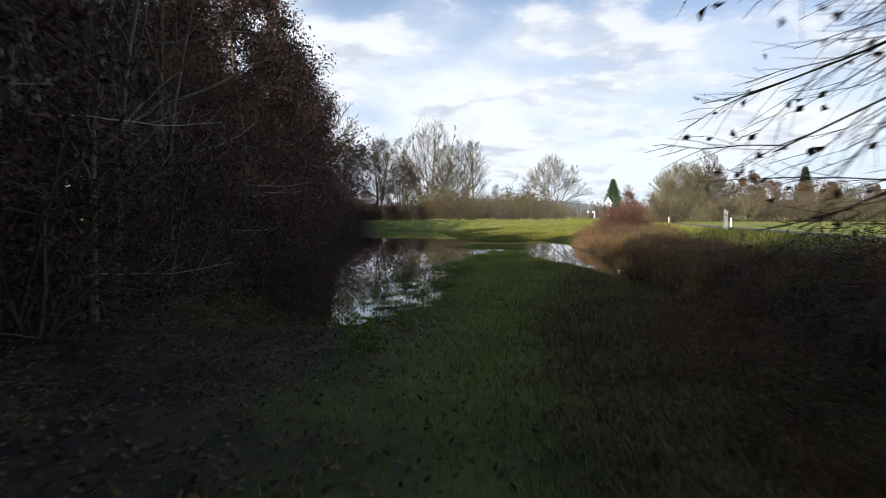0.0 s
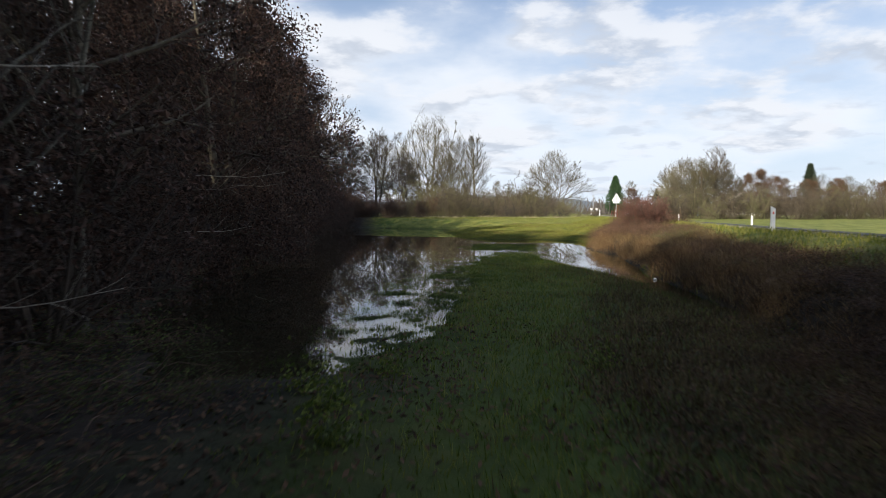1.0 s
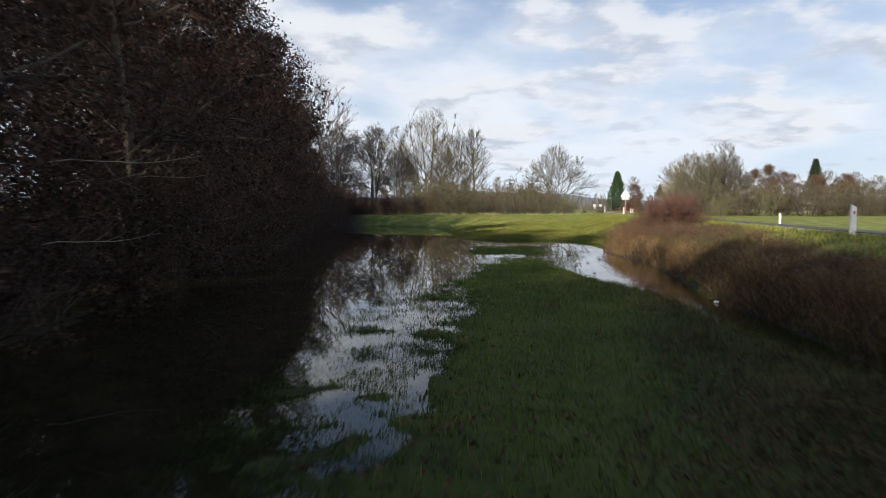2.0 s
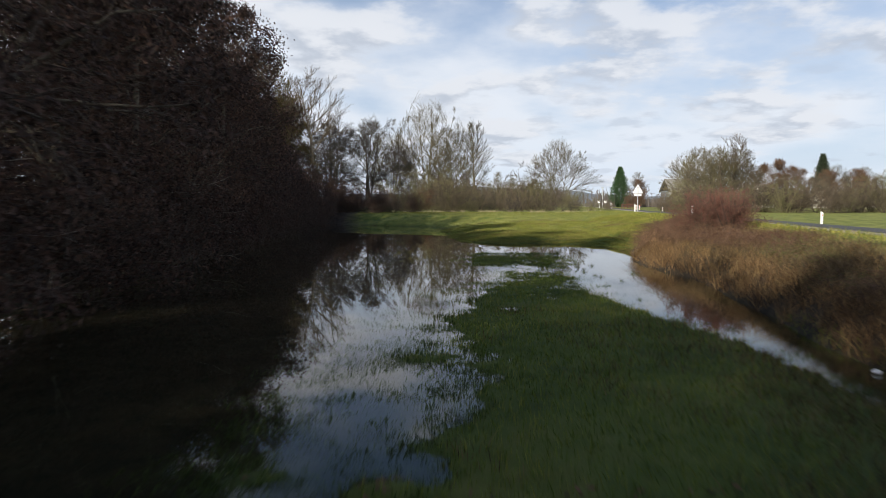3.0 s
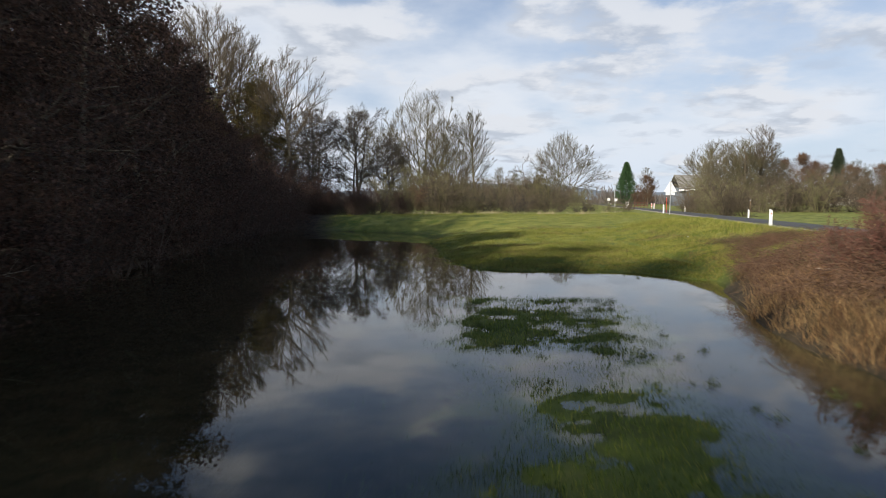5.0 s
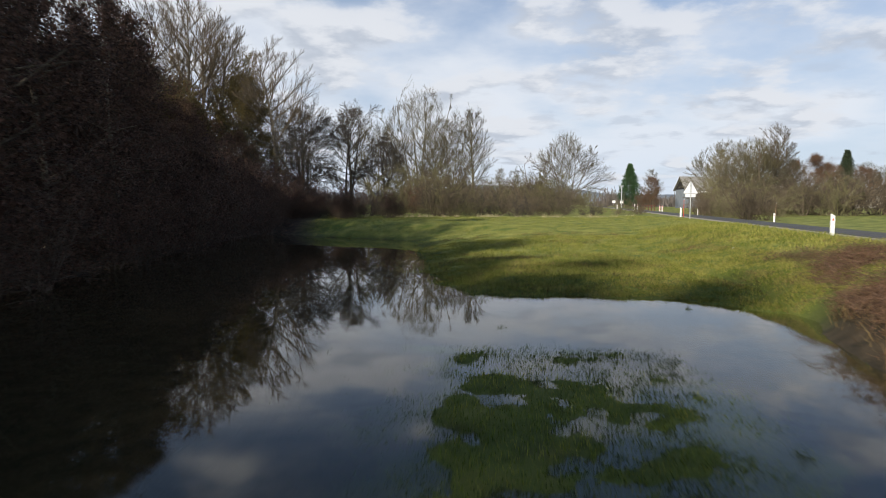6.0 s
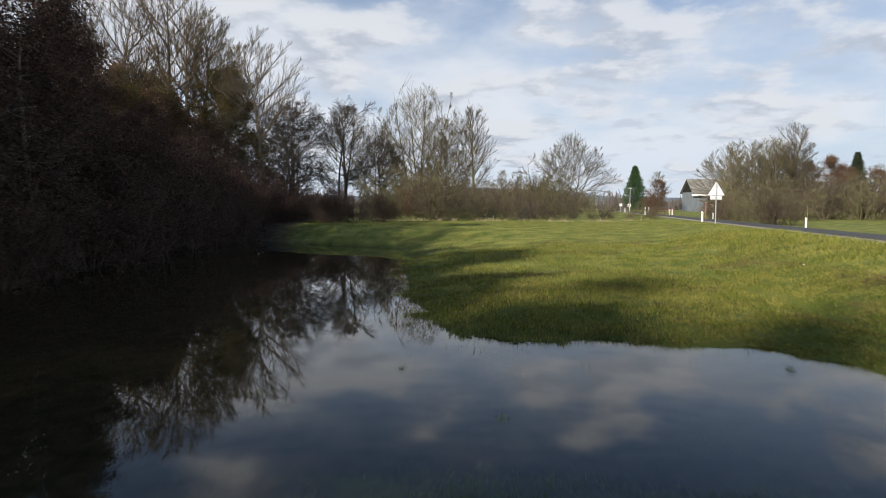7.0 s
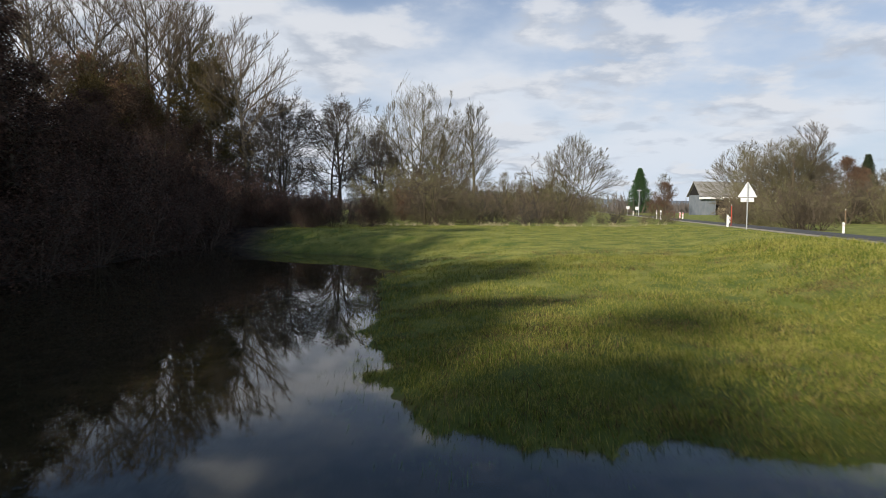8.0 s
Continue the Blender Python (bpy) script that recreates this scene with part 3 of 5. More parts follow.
def conifer(seed, h, width, mat, name, label, belly=0.22, ragged=0.12):
    """Whorls of branches in an egg-shaped outline, thickly set with drooping sprays of needles."""
    rng = np.random.RandomState(seed)
    root = tagged(new(name), label, "conifer")
    trunk = [sprout(rng, (0, 0, -0.2), (0, 0, 1), h * 0.98 + .2, h * 0.014, 0.02, 8, 0.01, 0.05)]
    V, F = join_tubes([(trunk, 7)])
    part("trunk", mesh_of("trunk", V, F, BARK, True), parent=root)
    br = []
    for i in range(int(h * 22)):
        f = (i + rng.rand()) / int(h * 22)
        r = (f / belly) ** 0.4 if f < belly else ((1 - f) / (1 - belly)) ** 0.85
        a = i * 2.4 + rng.uniform(-.3, .3)
        ln = width / 2 * r * rng.uniform(1 - 2 * ragged, 1 + ragged) + 0.12
        br.append(sprout(rng, (0, 0, h * (0.03 + 0.94 * f)), (math.cos(a), math.sin(a), 0.25), ln, 0.03, 0.008, 6, 0.05, -0.05))
    P = np.concatenate([b[0][2:] for b in br])
    P = np.repeat(P, 20, 0) + rng.normal(0, 0.013 * h, (len(P) * 20, 3))
    n = len(P)
    a = rng.normal(0, 0.7, (n, 3))
    a[:, :2] += 1.2 * P[:, :2] / (np.linalg.norm(P[:, :2], axis=1, keepdims=True) + .1)
    a[:, 2] -= 0.3
    a /= np.linalg.norm(a, axis=1, keepdims=True)
    b = np.cross(a, rng.normal(0, 1, (n, 3)))
    b /= np.linalg.norm(b, axis=1, keepdims=True)
    s = rng.uniform(0.2, 0.5, (n, 1))
    V = np.stack([P, P + a * s * .5 + b * s * .18, P + a * s, P + a * s * .5 - b * s * .18], 1).reshape(-1, 3)
    v2, f2 = join_tubes([(br, 3)])
    part("branches", mesh_of("branches", v2, f2, BARK), parent=root)
    part("needles", mesh_of("needles", V, np.arange(4 * n).reshape(n, 4), mat), parent=root)
    return root


def put(ob, x, y, turn=0.0, s=1.0, sz=None, sink=0.05, label=""):
    m = Matrix.LocRotScale((x, y, ground_z(x, y) - sink), Euler((0, 0, turn)), (s, s, sz or s))
    ob.matrix_basis = m
    if label:
        tagged(ob, label)
    return ob


def again(ob, x, y, turn=0.0, s=1.0, sz=None, sink=0.05, label=""):
    c = copy_thing(ob, Matrix.Identity(4))
    return put(c, x, y, turn, s, sz, sink, label)


rnd = random.Random(4)

# ---- far trees, each where it stands
big = put(grown_tree(11, 23.2, 16.5, 0.10, 0.34, stems=7, spread=0.34, limbs=77, boughs=8, twigs=6, sprigs=5, low=1.1, high=0.6, round_=0.62, tip=0.0115, bark=BARK_MOSS, twig=TWIG_GREY,
     label="tall bare multi-stemmed tree with pale brown twigs"), -3.0, 142, 0.4)
again(big, -9.8, 138, 2.0, 0.72, label="bare multi-stemmed tree leaning out beside a taller one")
again(big, 2.6, 146, 3.6, 0.82, label="bare tree with upright limbs behind brown scrub")
slim = put(grown_tree(12, 15.0, 7.6, 0.22, 0.45, limbs=30, boughs=8, twigs=6, sprigs=3, low=1.1, high=0.45, tip=0.011, bark=BARK_MOSS, twig=TWIG_GREY,
     label="slender bare tree with a narrow crown"), 5.6, 118, 1.0)
broad = put(grown_tree(13, 17.4, 21.0, 0.12, 0.30, stems=5, spread=0.45, limbs=60, boughs=7, twigs=6, sprigs=4, low=1.3, high=0.6, round_=0.5, tip=0.017, bark=BARK, twig=TWIG_GREY,
     label="broad bare tree with a round grey crown"), 31.0, 178, 0.2)
fresh = put(grown_tree(17, 16.0, 11.0, 0.22, 0.5, limbs=28, boughs=7, twigs=5, sprigs=3, low=1.2, high=0.6, tip=0.012, bark=TWIG_BROWN, twig=TWIG_OLIVE, leaf=LEAF_OLIVE, leaf_per=0.25, leaf_size=0.13,
     label="bare tree with olive twigs and a few last leaves"), -12.8, 125, 0.2)
dark = put(tree(14, 13.8, stems=2, spread=0.14, clear=0.08, limbs=17, width=13.0, peak=0.4, limb_angle=1.05, lift=0.03, rmin=0.017, bark=TWIG_BLACK, twig=TWIG_BLACK,
     label="dark bare tree with crooked low branches", boughs=7, twigs=5, sprigs=3, tk=3, fork=0.65, bend=0.16), -11.5, 112, 0.7)
tall = put(grown_tree(15, 18.3, 12.0, 0.20, 0.52, limbs=34, boughs=8, twigs=6, sprigs=3, low=1.45, high=0.85, round_=0.5, tip=0.012, bark=BARK, twig=TWIG_BROWN,
     leaf=LEAF_OLIVE, leaf_per=0.22, leaf_size=0.10, label="tall half-bare tree with a few yellowed leaves at the wood's edge"), -16.3, 95, 0.0)
again(dark, -15.5, 104, 2.2, 0.9)
again(dark, -7.0, 124, 4.0, 0.8)
again(dark, -13.0, 89, 1.2, 0.62, label="low dark bare tree over the pond's far end")
again(dark, -17.5, 112, 5.2, 1.0)
again(slim, 14.5, 172, 2.0, 0.72, sz=0.62)
again(slim, 18.5, 176, 3.0, 0.62, sz=0.52)
# thicket beyond the road
for x, y, s, src in ((47.5, 119, 0.70, fresh), (46.6, 123, 0.64, broad), (52.0, 128, 0.66, broad), (56.0, 152, 0.80, broad), (44.0, 124, 0.5, fresh), (50.5, 121.5, 0.74, tall), (60.5, 140, 0.62, broad), (45.0, 128, 0.65, fresh), (56.0, 131, 0.75, fresh), (48.8, 126, 0.6, fresh)):
    again(src, x, y, rnd.uniform(0, 6), s, label="bare grey-brown tree in the roadside thicket")
rust = put(tree(16, 10.4, stems=1, spread=0.2, clear=0.10, limbs=22, width=8.5, peak=0.4, limb_angle=0.9, boughs=7, twigs=5, tk=2, lift=0.05, rmin=0.016, bark=BARK, twig=TWIG_BROWN,
     leaf=LEAF_RUST, leaf_per=6, leaf_size=0.17, label="oak still holding russet leaves"), 73, 150, 0.0)
for x, y, s in ((79.5, 168, 1.0), (88, 168, 0.95), (98, 172, 0.9), (108, 176, 0.95), (70, 142, 0.7), (122, 180, 0.9), (92, 152, 0.7), (84, 140, 0.6), (116, 168, 0.7)):
    again(rust, x, y, rnd.uniform(0, 6), s)
for x, y, s in ((125, 215, 0.8), (138, 222, 0.8), (150, 225, 0.75), (165, 215, 0.8), (185, 230, 0.8)):
    again(broad, x, y, rnd.uniform(0, 6), s, label="distant bare tree behind the roadside houses")
put(conifer(21, 16.2, 8.6, NEEDLE, "conifer_tree", "dense dark green conical conifer by the road"), 70.2, 262)
put(conifer(22, 20.5, 9.5, NEEDLE_DARK, "conifer_tree", "dark spruce with an open spire among bare trees", 0.10, 0.3), 142.5, 250)

# ---- scrub along the far side of the meadow
SCRUB = dict(clear=0.06, limbs=7, limb_len=0.50, limb_angle=1.1, bend=0.22, boughs=5, twigs=5, tk=2, lift=0.0, rmin=0.008, name="shrub", category="shrub")
scrub = put(tree(31, 3.4, stems=6, spread=0.8, bark=TWIG_BROWN, twig=TWIG_BROWN, label="bare brown shrub at the meadow's edge", **SCRUB), -9.0, 84, 0)
olive = put(tree(32, 3.2, stems=6, spread=0.85, bark=TWIG_OLIVE, twig=TWIG_OLIVE, label="bare olive-green shrub at the meadow's edge", **SCRUB), -4.0, 86, 0)
# dark copy of the scrub: the wood's shade is put into its twigs
shade_scrub = put(tree(34, 3.0, stems=6, spread=0.9, bark=TWIG_BLACK, twig=TWIG_BLACK, label="tangled shrub, its twigs coloured dark for the wood's shade", **SCRUB), -10.5, 82, 0)
for i in range(70):
    y = rnd.uniform(80.5, 94)
    x = -13 + 33 * (i + rnd.random()) / 70 + 0.10 * (y - 80)
    s = rnd.uniform(0.4, 1.25) * (0.5 if x < -5 else 1.2 if x < 2.5 else 0.72)
    if x > 15:
        s *= 0.55
    if abs(x + 1.2) < 1.3 and y < 92.5:
        s *= 0.35
    again(rnd.choice((scrub, scrub, olive, shade_scrub) if x > 3.5 else (olive, olive, scrub) if x > -4 else (shade_scrub,)), x, y, rnd.uniform(0, 6), s)
for x, y, q in ((-2.5, 100, 1.9), (0.5, 102, 1.7), (-5.0, 101, 1.5), (3.0, 104, 1.4)):
    again(olive, x, y, rnd.uniform(0, 6), q, label="tall mossy shrub under a bare tree")
for i in range(50):
    y = rnd.uniform(100, 165)
    x = -16 + (18.3 + 0.24 * (y - 36)) * (i + rnd.random()) / 50
    q = rnd.uniform(0.9, 2.2)
    again(shade_scrub if x < -5 else rnd.choice((scrub, olive)), x, y, rnd.uniform(0, 6), q * (0.42 if x < 1.0 - 0.08 * (y - 60) else 1.0))
for i in range(64):
    y = rnd.uniform(104, 132)
    x = 2.3 + 0.455 * (y - 36) + 50 * (i + rnd.random()) / 64
    again(rnd.choice((scrub, scrub, olive)), x, y, rnd.uniform(0, 6), rnd.uniform(1.2, 2.1))
for i in range(20):
    y = rnd.uniform(84, 106)
    again(rnd.choice((scrub, scrub, olive)), road_left(y) + rnd.uniform(6.6, 9.5), y, rnd.uniform(0, 6), rnd.uniform(0.6, 1.1))
for x, y, q in ((44.5, 131, 1.0), (47, 134, 1.2)):
    again(scrub, x, y, rnd.uniform(0, 6), q)
russet = put(tree(33, 2.2, stems=5, spread=0.5, clear=0.06, limbs=7, limb_len=0.5, limb_angle=0.7, boughs=4, twigs=4, tk=2, rmin=0.008, bark=TWIG_BROWN, twig=TWIG_BROWN,
     leaf=LEAF_RUST, leaf_per=2, leaf_size=0.10, name="shrub", label="shrub with withered orange-brown leaves", category="shrub"), -1.7, 92.0, s=1.3)
again(rust, 60.5, 206, 1.0, 0.8)
again(fresh, 61.5, 210, 2.0, 0.72, label="bare tree with olive twigs beside the house")
again(russet, 72, 245, 0, 3.2)
again(russet, 64, 228, 2, 2.0)

# ---- far woods that close the view
def far_wood():
    g = np.random.RandomState(35)
    lines = []
    for i in range(300):
        f = (i + g.rand()) / 300
        x, y = -70 + 370 * f, g.uniform(262, 330)
        if abs(x - road_left(y) - 2.5) < 5:
            continue
        h = g.uniform(5, 9) * (1.0 + 0.35 * math.sin(x * 0.05) + 0.15 * math.sin(x * 0.21))
        for _ in range(24):
            a, lean = g.uniform(0, 6.283), g.uniform(0.1, 0.8)
            lines.append(sprout(g, (x + g.normal(0, 3.4), y + g.normal(0, 3.4), -0.5), (lean * math.cos(a), lean * math.sin(a), 1), h * g.uniform(0.6, 1.1), 0.24, 0.08, 4, 0.16, 0.05))
    V, F = join_tubes([(lines, 3)])
    V[:, 2] += 0.6
    tagged(new("far_wood", mesh_of("far_wood", V, F, TWIG_FAR)), "distant belt of bare brown woodland", "woods", kind="stuff")


far_wood()

# ---- the wood on the left
edge = put(tree(41, 9.6, stems=1, spread=0.12, clear=0.04, limbs=30, width=6.4, peak=0.3, limb_angle=1.15, boughs=8, twigs=6, tk=3, lift=-0.01, rmin=0.006, bark=BARK, twig=TWIG_DARK,
     leaf=LEAF_DARK, leaf_per=6, leaf_size=0.10, label="dark tree at the wood's edge with withered hanging leaves"), -6.0, 19.5)
bare = put(tree(42, 11.5, stems=1, spread=0.1, clear=0.06, limbs=24, width=7.5, peak=0.4, limb_angle=1.0, boughs=6, twigs=5, tk=2, lift=0.03, rmin=0.010, bark=BARK, twig=TWIG_DARK,
     leaf=LEAF_DARK, leaf_per=4, leaf_size=0.15, label="dark withered tree in the shaded wood"), -9.5, 12.0)
thick = put(tree(43, 3.4, stems=7, spread=0.5, clear=0.05, limbs=6, limb_len=0.45, limb_angle=0.85, boughs=4, twigs=4, tk=2, lift=0.0, rmin=0.006, bark=TWIG_DARK, twig=TWIG_DARK,
     leaf=LEAF_DARK, leaf_per=2, leaf_size=0.10, name="shrub", label="tangled dark undergrowth shrub at the wood's edge", category="shrub"), -4.9, 7.0)
gold = put(grown_tree(44, 16.5, 9.6, 0.05, 0.24, limbs=64, boughs=8, twigs=6, sprigs=2, low=1.5, high=0.5, round_=0.8, tip=0.012, bark=BARK, twig=TWIG_OLIVE, leaf=LEAF_OLIVE, leaf_per=8, leaf_size=0.15,
     label="tree with a dense olive-brown autumn crown"), -20.6, 97, s=1.1)
for x, y, s in ((-7.2, 15.0, 0.78), (-7.4, 24.5, 1.0), (-8.2, 29.5, 1.0), (-8.8, 35, 1.05), (-9.6, 40.5, 1.1), (-10.6, 46, 1.0), (-11.6, 52, 0.95), (-12.8, 58, 0.86), (-14.4, 56.5, 1.15), (-15.6, 52.0, 1.2), (-13.8, 64, 0.70), (-14.4, 70, 0.56), (-14.4, 76, 0.46), (-14.2, 82, 0.38),
                # this row is mostly out of view, added to shade start and tongue
                (-6.2, 4.0, 1.1), (-8.6, 6.6, 1.15), (-9.8, 4.0, 1.35), (-6.5, -1.5, 1.1), (-4.8, -5.5, 1.15), (-8.5, -4.5, 1.2)):
    again(edge, x, y, rnd.uniform(0, 6), s)
for i in range(56):
    y = -8 + 92 * (i + rnd.random()) / 56
    x = np.interp(y, [-8, 10, 35, 82], [-9.5, -10, -13, -16.5]) - (i % 3) * 3.2 - rnd.uniform(0, 2)
    if abs(x + 0.57 * y) < 1.2 and y > 5:
        x -= 2.6
    again(bare, x, y, rnd.uniform(0, 6), rnd.uniform(0.9, 1.15) * float(np.interp(y, [12, 18, 45, 60, 82], [1.05, 0.9, 0.85, 0.62, 0.52])) * (1.45 if i % 3 and 14 < y < 48 and x < -15 else 0.8 if 2 < y < 14 else 1.0))
for i in range(60):
    y = -3 + 86 * (i + rnd.random()) / 60
    x = np.interp(y, [-3, 8, 12, 20, 35, 50, 72, 82], [-4.4, -4.5, -4.9, -5.8, -7.8, -9.2, -10.2, -10.3]) - rnd.uniform(0, 2.2) * rnd.random()
    again(thick, x, y, rnd.uniform(0, 6), rnd.uniform(0.65, 1.05))
for x, y, s, src in ((-27, 98, 1.32, tall), (-28.5, 89, 1.15, tall), (-24.5, 111, 0.85, tall), (-21.7, 79, 0.72, gold), (-24.0, 96, 0.95, rust), (-25.5, 77, 0.8, tall), (-28.5, 100, 1.0, rust), (-34, 92, 1.25, tall), (-19.0, 88, 0.72, rust), (-22.5, 86, 0.78, gold), (-17.5, 83, 0.5, rust), (-30, 78, 0.9, gold), (-38, 84, 1.1, gold), (-27.5, 104, 1.35, tall), (-24.6, 101, 1.22, tall), (-22, 84, 0.95, rust), (-25.5, 90, 1.15, rust), (-27.5, 86, 1.2, rust), (-20, 80, 0.8, rust)):
    again(src, x, y, rnd.uniform(0, 6), s)
for i in range(11):
    y = 44 + 38 * (i + rnd.random()) / 11
    again(edge, float(np.interp(y, [44, 82], [-13.2, -16.4])) - rnd.uniform(0, 1.5), y, rnd.uniform(0, 6), float(np.interp(y, [44, 82], [0.85, 0.45])))
for i in range(30):
    y = 56 + 32 * (i + rnd.random()) / 30
    again(thick, -12.6 - 0.05 * (y - 56) - rnd.uniform(0, 4.5), y, rnd.uniform(0, 6), rnd.uniform(1.1, 1.6))
for i in range(18):
    x, y = rnd.uniform(-11, -2.5), rnd.uniform(74, 80.5)
    again(thick, x, y, rnd.uniform(0, 6), rnd.uniform(0.4, 0.75), label="dark tangled scrub at the pond's far end")
# slim pale saplings and one leaning dark stem where the wood's edge opens
birch = put(tree(45, 8.5, stems=1, clear=0.18, limbs=14, limb_len=0.26, limb_angle=0.75, boughs=5, twigs=4, tk=2, lift=0.04, rmin=0.004, bark=BIRCH, twig=TWIG_DARK, label="slim sapling with a pale grey stem at the wood's edge"), -5.6, 9.2)
for x, y, q in ((-7.2, 11.6, 1.1), (-5.2, 9.9, 0.8), (-7.7, 14.4, 1.15), (-6.0, 8.9, 0.9), (-6.6, 10.6, 1.0), (-8.6, 14.0, 1.2), (-5.0, 11.6, 0.7), (-7.6, 10.6, 1.1), (-9.6, 15.5, 1.2), (-8.2, 12.4, 0.9), (-4.4, 7.9, 0.6), (-9.3, 13.2, 1.1), (-6.9, 13.2, 0.85)):
    again(birch, x, y, rnd.uniform(0, 6), q)
leaning = again(bare, -5.6, 12.4, 2.0, 0.85, label="dark leaning tree at the wood's edge")
leaning.rotation_euler[1] = 0.16
# wood behind the starting point, out of view, added to shade the first stretch
for x, y, s in ((-3, -9, 1.1), (3, -12, 1.0), (-9, -14, 1.05), (8, -8, 0.9), (-15, -8, 1.0), (0, -20, 1.1), (9, -18, 1.0), (-18, -22, 1.1), (5.5, -5.0, 0.9), (-13, -3, 1.0), (-6, -22, 1.1), (-0.5, -7, 0.9)):
    again(bare, x, y, rnd.uniform(0, 6), s)
# tall trees left of the view, added to shade the pond's far end
for x, y, s in ((-19, 50, 1.5), (-22, 56, 1.5), (-25, 61, 1.55), (-28, 66, 1.55), (-31, 72, 1.6), (-24, 52, 1.5), (-29, 60, 1.5), (-34, 70, 1.5)):
    again(bare, x, y, rnd.uniform(0, 6), s)
# leafy trees out of view, added to keep sun off the first brambles
for x, y, s in ((-2.9, -3.8, 1.1), (-0.6, -5.2, 1.2), (1.8, -5.4, 1.0), (-9.0, 1.4, 1.1)):
    again(edge, x, y, rnd.uniform(0, 6), s)
# tall unseen trees, added to shade the near bank
for x, y, s in ((-5.6, 0.8, 1.3), (-6.4, 3.4, 1.35), (-4.6, -2.4, 1.3)):
    again(bare, x, y, rnd.uniform(0, 6), s)


# ---- tree beside the start, its boughs hanging in from the roadside
def overhanging_tree():
    g = np.random.RandomState(61)
    root = tagged(new("tree"), "bare tree with long drooping boughs and a few dead leaves", "tree")
    trunk = [sprout(g, (0, 0, -.3), (0.05, 0, 1), 9.5, .17, .02, 9, .05, .05)]
    limbs = []
    for z, a, ln, rise in ((2.3, 176, 3.6, -.18), (2.7, 166, 3.6, -.22), (2.9, 184, 3.3, -.24), (3.2, 160, 3.7, -.30), (3.4, 190, 3.6, -.26), (3.6, 174, 3.9, -.32), (3.9, 164, 3.8, -.32), (4.2, 182, 3.8, -.34), (4.5, 172, 3.7, -.36), (1.8, 172, 3.5, -.03), (2.1, 180, 3.5, -.10), (2.5, 172, 3.6, -.16),
                           (3.8, 178, 3.5, -.14), (4.2, 168, 3.7, -.17), (3.3, 172, 3.5, -.10), (4.6, 180, 3.7, -.22), (5.0, 174, 3.7, -.3), (2.2, 20, 3, .2), (3.2, 70, 3, .3), (3.8, 280, 3, .3), (4.6, 140, 2.6, .3), (5.5, 10, 2.4, .3), (6.0, 200, 2.2, .4)):
        limbs.append(sprout(g, (0.02 * z, 0, z), (math.cos(radians(a)), math.sin(radians(a)), rise), ln, .020, .005, 7, .07, 0.0))
    L2 = children(g, limbs, 17, .15, .40, .5, 4, .10, -.03, .45, .0035)
    L3 = children(g, L2, 9, .1, .6, .6, 3, .12, -.05, .5, .0022)
    V, F = join_tubes([(trunk, 8), (limbs, 6)])
    part("trunk", mesh_of("trunk", V, F, BARK, True), parent=root)
    V, F = join_tubes([(L2, 4), (L3, 3)])
    part("crown", mesh_of("crown", V, F, TWIG_DARK), parent=root)
    V, F = leaf_mesh(g, L3, 0.16, .055, 1.0)
    part("leaves", mesh_of("leaves", V, F, LEAF_DARK), parent=root)
    return put(root, 4.90, 2.5)


overhanging_tree()


# ------------------------------------------------------------ roadside things
def marker_post():
    root = tagged(new("marker_post"), "white plastic roadside marker post with a reflector", "marker post", "marker posts along the road")
    bm = bmesh.new()
    pts = [(-.06, -.25), (.06, -.25), (.06, .68), (-.06, .76)]
    prism(bm, pts, -.05, .05)
    bmesh.ops.bevel(bm, geom=bm.edges[:], offset=0.008, segments=1, affect="EDGES")
    part("body", bm, WHITE, root)
    part("reflector", box(bmesh.new(), -.02, -.056, .52, .02, -.045, .60, .003), RED_PAINT, root, "red reflector")
    part("reflector", box(bmesh.new(), -.025, .045, .48, .025, .056, .62, .003), SIGN_BACK, root, "white reflector")
    return root


ROAD_TURN = -math.atan(0.183)
post = marker_post()
LEFT = [(9.82, 22.0), (14.8, 48.45), (19.65, 75.4), (24.5, 102.3), (25.6, 107), (29.4, 129)]
RIGHT = [(21.2, 46.6), (27.0, 75.7), (32.0, 103), (16.2, 20.0), (37, 130)]
put(post, *LEFT[0], ROAD_TURN, sink=0)
for x, y in LEFT[1:] + RIGHT:
    again(post, x, y, ROAD_TURN, sink=-0.2 if 100 < y < 110 and x < 30 else 0)


def snow_pole(x, y, h, mat, label):
    root = tagged(new("snow_pole"), label, "snow pole")
    part("pole", rod(bmesh.new(), (0, 0, -.2), (0, 0, h), .02, .016), mat, root)
    part("cap", rod(bmesh.new(), (0, 0, h), (0, 0, h + .05), .022, .015), SIGN_BACK, root)
    return put(root, x, y, 0, sink=0)


snow_pole(19.95, 75.6, 1.35, RED_PAINT, "thin red snow pole beside a marker post")
snow_pole(27.2, 75.9, 1.5, WOOD_POLE, "thin weathered snow pole beside a marker post")


